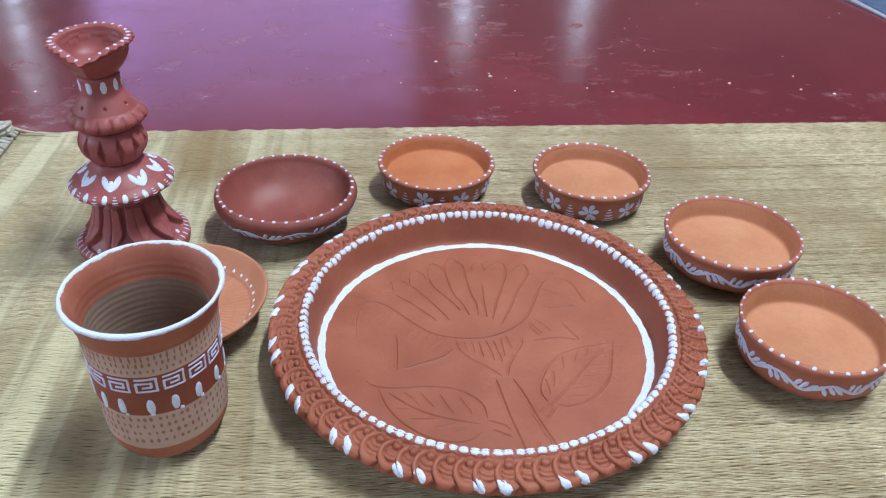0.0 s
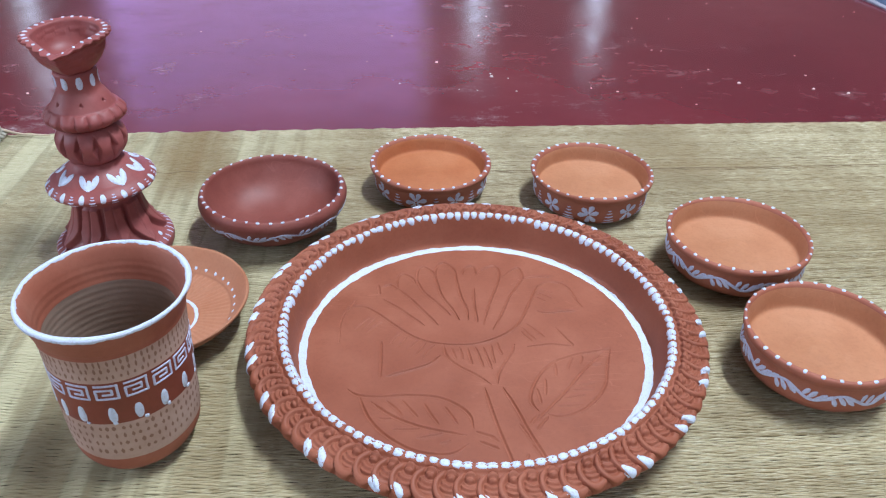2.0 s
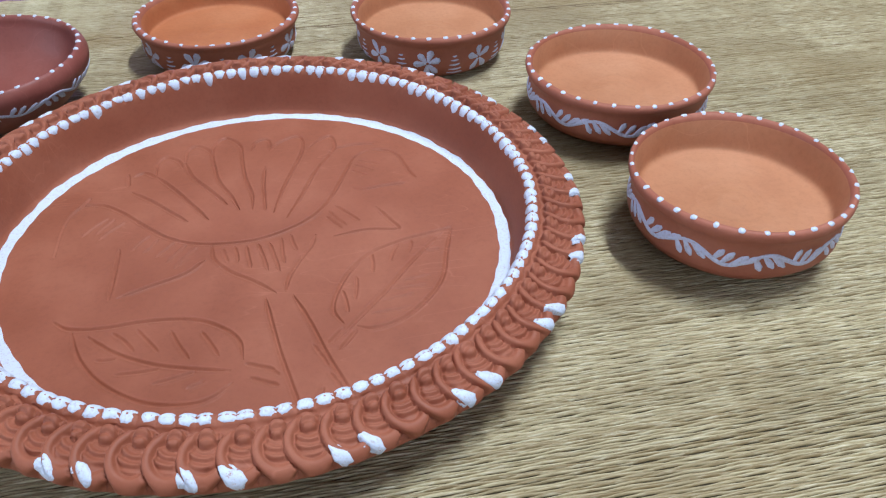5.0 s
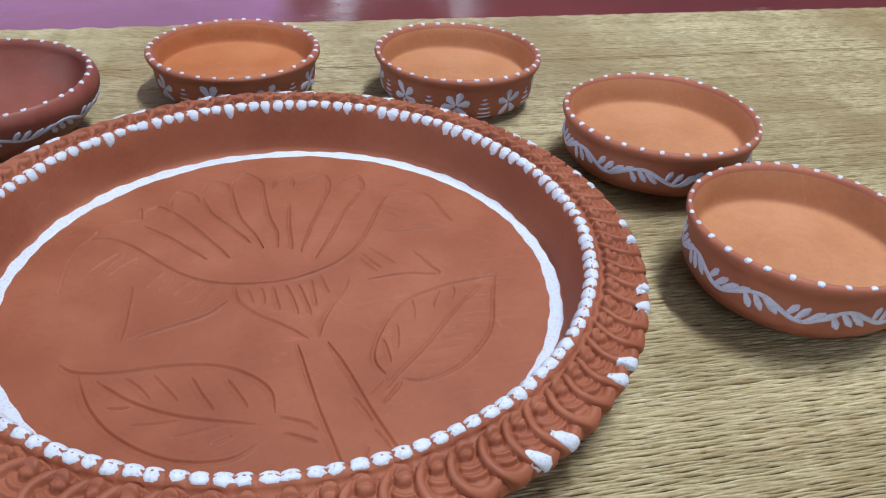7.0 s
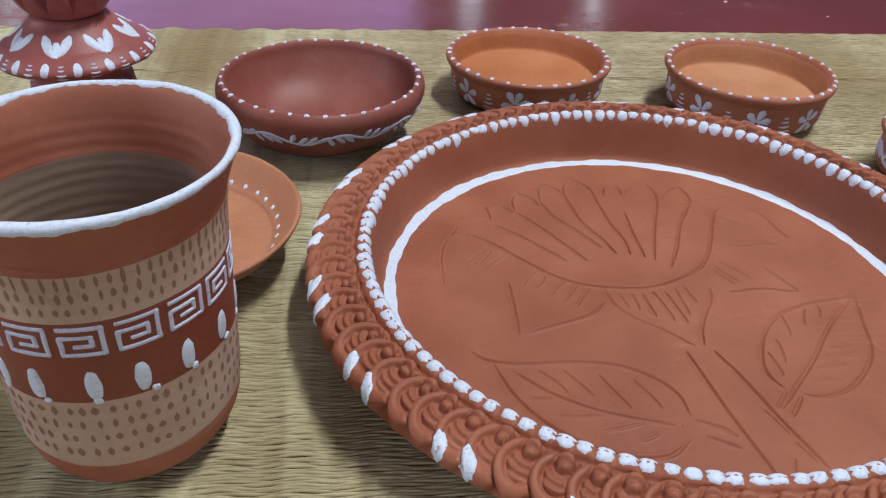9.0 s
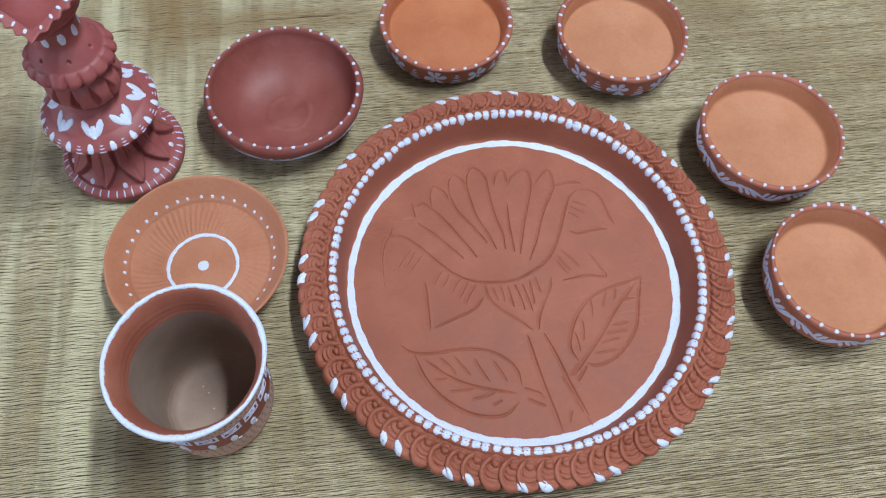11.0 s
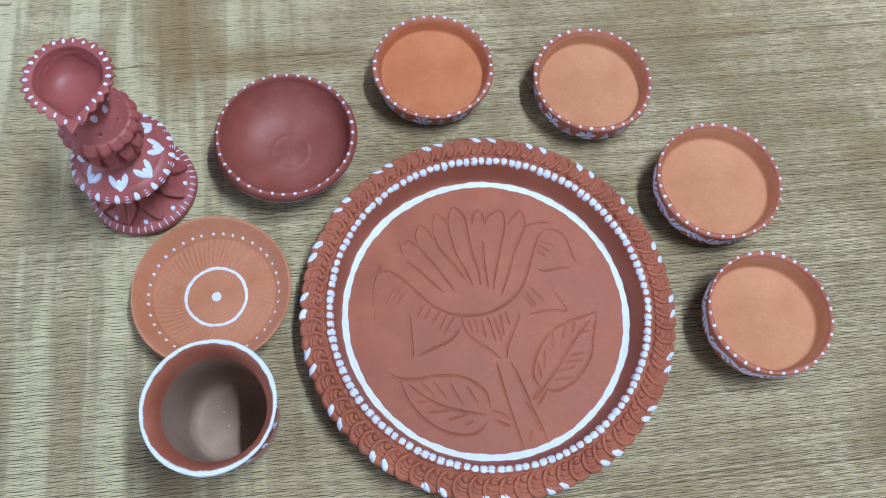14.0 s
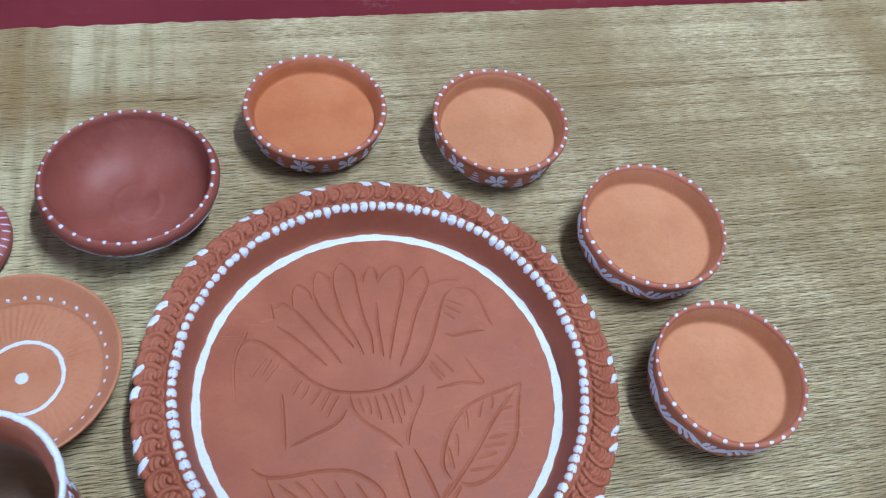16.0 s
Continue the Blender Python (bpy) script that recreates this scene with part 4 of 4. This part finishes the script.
disc_form = Turned([(0, 0.0535), (0.0215, 0.0530), (0.0300, 0.0545), (0.0362, 0.0560), (0.0378, 0.0580), (0.0368, 0.0602), (0.0315, 0.0640), (0.0290, 0.0648), (0.0285, 0.0655), (0.0230, 0.0700), (0.0185, 0.0735), (0.0170, 0.0770), (0, 0.0775)], 2, 0.0008)
disc_form.shape, disc_form.wobble, disc_form.seed = None, 0.0003, 13
part("middle_tier", disc_form.mesh("middle_tier", 160, [lamp_clay]), lamp, "broad disc tier")
s_edge, s_heart = disc_form.find(0.0604), disc_form.find(0.0678)
for k in range(16):
    t = TAU * k / 16 - math.pi / 2
    part("drop_mark", disc_form.patch("drop_mark", t, s_edge, dab(0.0044, 0.0078, 12, 0.1, 0.2), white_paint, 0.0005), lamp)
    bars = [[(-w, y, 0.0003), (0, y - 0.0003, 0.0006), (w, y, 0.0003)] for w, y in ((0.0022, -0.0046), (0.0019, -0.0022), (0.0014, 0.0), (0.0010, 0.0020))]
    part("painted_steps", disc_form.strokes("painted_steps", t + TAU / 32, s_edge, bars, thin_white_paint), lamp)
for k in range(8):
    t = TAU * k / 8 - math.pi / 2 + 0.1
    lines = [[(0, -0.0058, 0.0008), (sg * 0.0026, -0.0022, 0.0022), (sg * 0.0050, 0.0022, 0.0026), (sg * 0.0066, 0.0052, 0.0010)] for sg in (-1, 1)]
    lines.append([(0, -0.0066, 0.0010), (0, -0.0020, 0.0026), (0, 0.0020, 0.0012)])
    part("heart_mark", disc_form.strokes("heart_mark", t, s_heart, lines, white_paint, 0.0005), lamp)

knob_form = Turned([(0, 0.0760), (0.0165, 0.0765), (0.0190, 0.0795), (0.0230, 0.0845), (0.0242, 0.0900), (0.0232, 0.0955), (0.0200, 0.1005), (0.0170, 0.1025), (0, 0.1025)], 2, 0.0007)


def gadroon(T, R, Z, S):
    a = np.abs(((T * 12 / TAU) % 1.0 - 0.5) * 2)
    u = np.clip(1 - np.abs(Z - 0.0900) / 0.0120, 0, 1)
    return np.where(u > 0, -0.0046 * np.sqrt(u) * np.clip((a - (1 - 0.50 * u)) / 0.22, 0, 1), 0)


knob_form.shape, knob_form.wobble, knob_form.seed = gadroon, 0.0002, 14
part("fluted_knob", knob_form.mesh("fluted_knob", 288, [lamp_clay]), lamp, "swollen knob with carved leaves")

ruffle_form = Turned([(0, 0.1020), (0.0170, 0.1018), (0.0222, 0.1048), (0.0252, 0.1078), (0.0262, 0.1100), (0.0254, 0.1122), (0.0226, 0.1158), (0.0214, 0.1162), (0.0205, 0.1176), (0.0172, 0.1235), (0.0150, 0.1265), (0.0140, 0.1285), (0.0135, 0.1360), (0.0145, 0.1418), (0, 0.1422)], 2, 0.0007)


def ruffle(T, R, Z, S):
    w = np.abs(((T * 17 / TAU + 0.06 * np.sin(5 * T)) % 1.0 - 0.5) * 2)
    k = np.clip((R - 0.0205) / 0.006, 0, 1) * (Z < 0.1160)
    out = 0.0024 * (0.5 - w ** 3) * k * (1 + 0.3 * np.sin(4 * T + 1))
    hole = np.zeros_like(T)
    for i in range(7):
        d = np.hypot((((T - TAU * i / 7 - 0.6) + math.pi) % TAU - math.pi) * 0.0178, (Z - 0.1215) * 1.2)
        hole = np.maximum(hole, np.clip(1 - d / 0.0012, 0, 1))
    return out - 0.0026 * np.sqrt(hole) * (Z > 0.1176)


ruffle_form.shape, ruffle_form.wobble, ruffle_form.seed = ruffle, 0.0002, 15
part("ruffled_tier", ruffle_form.mesh("ruffled_tier", 340, [lamp_clay]), lamp, "bell-shaped tier with a ruffled edge")
for k in range(9):
    part("drop_mark", ruffle_form.patch("drop_mark", TAU * k / 9 - 1.75, ruffle_form.find(0.1352), dab(0.0048, 0.0100, 12, 0.08, 0.25), white_paint, 0.0004), lamp)


def lamp_cup():
    """The oil cup: a small bowl whose rim runs out into a spout, with a crimped lip."""
    out = [(0.0130, 0.0), (0.0172, 0.0032), (0.0225, 0.0088), (0.0255, 0.0148), (0.0262, 0.0195), (0.0276, 0.0218), (0.0298, 0.0232), (0.0302, 0.0246), (0.0290, 0.0256), (0.0262, 0.0257), (0.0238, 0.0254), (0.0229, 0.0244), (0.0226, 0.0225),
           (0.0214, 0.0180), (0.0180, 0.0115), (0.0110, 0.0075), (0.0, 0.0065)]
    p = rounded(out, 2)
    segs, spout, alpha = 240, math.radians(-82), math.radians(40)
    v, f = [], []
    for r, z in p:
        for j in range(segs):
            t = TAU * j / segs
            d = abs((t - spout + math.pi) % TAU - math.pi)
            grow = 1.0
            if d < alpha:
                grow = math.cos(0) / math.cos(alpha - d)
                grow = 1 + (grow - 1) * min(1, r / 0.02)
            high = max(0, (z - 0.010) / 0.0155)
            sink = -0.0068 * math.exp(-(d / 0.62) ** 2) * high + 0.0008 * high * math.cos(2 * d)
            crimp = 0.0009 * math.sin(26 * t + 1.2 * math.sin(3 * t)) * max(0, (r - 0.0255) / 0.0035) * (z > 0.0215)
            groove = -0.0006 * (math.sin(1900 * (z - 0.0030 * math.sin(t + 0.6))) > 0.6) * (0.009 < z < 0.021) * (r > 0.0205)
            rr = (r + crimp + groove) * grow * 0.91
            v.append((rr * math.cos(t), rr * math.sin(t), 0.1412 + z + sink))
    n = len(p)
    for i in range(n - 1):
        for j in range(segs):
            k = (j + 1) % segs
            f.append((i * segs + j, i * segs + k, (i + 1) * segs + k, (i + 1) * segs + j))
    top = int(np.argmax(p[:, 1]))
    lip = [v[top * segs + j] for j in range(segs)]
    return mesh_of("oil_cup", v, f, [lamp_clay]), lip


cup_mesh, lip = lamp_cup()
oil_cup = part("oil_cup", cup_mesh, lamp, "small spouted oil cup with crimped lip")
for k in range(25):
    x, y, z = lip[int(k * 240 / 25 + rng.uniform(-1.5, 1.5)) % 240]
    bm = bmesh.new()
    bmesh.ops.create_uvsphere(bm, u_segments=10, v_segments=6, radius=0.00135, matrix=Matrix.Translation((x * 0.985, y * 0.985, z)) @ Matrix.Rotation(math.atan2(y, x), 4, "Z") @ Matrix.Diagonal((rng.uniform(0.9, 1.4), rng.uniform(0.6, 0.9), 0.35, 1)))
    me = bpy.data.meshes.new("rim_dot")
    bm.to_mesh(me)
    bm.free()
    me.materials.append(white_paint)
    part("rim_dot", me, oil_cup)

# ---- on the floor behind the mat ----


def cloth_sheet():
    """The near corner of a folded slate-blue cloth with a pale hem."""
    ob = thing("folded_cloth", pose(0.809, 0.819, FLOOR, 0, 0, -77.6), "slate-blue cloth with a pale hem on the red floor", "cloth")
    nu, nv = 40, 30
    for name, mat, lo, hi, z in (("cloth", blue_cloth, -0.20, 0.22, 0.006), ("hem", hem_cloth, -0.207, -0.200, 0.0045)):
        v, f = [], []
        for k in (1, 0):
            for i in range(nu):
                for j in range(nv):
                    x, y = -0.4 + 0.8 * i / (nu - 1), lo + (hi - lo) * j / (nv - 1)
                    w = 0.0018 * math.sin(21 * x + 3 * math.sin(9 * y)) + 0.0012 * math.sin(33 * y)
                    v.append((x, y + 0.004 * math.sin(14 * x), k * (z + w)))
        m = nu * nv
        for i in range(nu - 1):
            for j in range(nv - 1):
                a = i * nv + j
                f += [(a, a + nv, a + nv + 1, a + 1), (a + m, a + m + 1, a + m + nv + 1, a + m + nv)]
        edge = [k * nv for k in range(nu)] + [(nu - 1) * nv + k for k in range(1, nv)] + [k * nv + nv - 1 for k in range(nu - 2, -1, -1)] + list(range(nv - 2, 0, -1))
        f += [(edge[k - 1], edge[k - 1] + m, edge[k] + m, edge[k]) for k in range(len(edge))]
        part(name, mesh_of(name, v, f, [mat]), ob)
    return ob


cloth_sheet()


def crumbs():
    """Lime chips scattered over the floor, too small to pick apart."""
    rs = np.random.RandomState(9)
    v, f = [], []
    spots = [(0.031, 0.486, 1.5), (-0.033, 0.527, 1.4), (0.314, 0.483, 1.4), (0.395, 0.47, 1.3), (0.43, 0.46, 1.4), (0.17, 0.45, 1.1), (0.40, 0.51, 1.0), (-0.47, 0.41, 1.2)]
    spots += [(rs.uniform(-0.1, 0.6), rs.uniform(0.38, 0.85), rs.uniform(0.35, 0.9)) for _ in range(34)]
    spots += [(rs.uniform(-0.6, -0.1), rs.uniform(0.38, 0.85), rs.uniform(0.3, 0.6)) for _ in range(14)]
    for x, y, k in spots:
        b, r = len(v), 0.0017 * k
        a0 = rs.uniform(0, TAU)
        for i in range(6):
            a = a0 + TAU * i / 6
            v.append((x + r * rs.uniform(0.7, 1.3) * math.cos(a), y + 0.7 * r * math.sin(a), FLOOR - 0.0002))
        for i in range(6):
            a = a0 + TAU * i / 6
            v.append((x + 0.6 * r * math.cos(a), y + 0.42 * r * math.sin(a), FLOOR + r * 0.45))
        f += [(b + i, b + (i + 1) % 6, b + 6 + (i + 1) % 6, b + 6 + i) for i in range(6)] + [tuple(range(b + 6, b + 12))]
    return mesh_of("crumbs", v, f, [chip], smooth=False)


tagged(new("crumbs", crumbs()), "pale lime chips and dust on the red floor", "crumbs", kind="stuff")


# grains of dust lying in the cup
for k in range(7):
    a, r = rng.uniform(0, TAU), rng.uniform(0.004, 0.022)
    bm = bmesh.new()
    bmesh.ops.create_icosphere(bm, subdivisions=1, radius=rng.uniform(0.0003, 0.0006), matrix=Matrix.Translation((r * math.cos(a), r * math.sin(a), 0.0066)) @ Matrix.Diagonal((1.4, 1, 0.7, 1)))
    me = bpy.data.meshes.new("clay_grain")
    bm.to_mesh(me)
    bm.free()
    me.materials.append(chip)
    part("clay_grain", me, cup, "pale crumb on the cup floor")
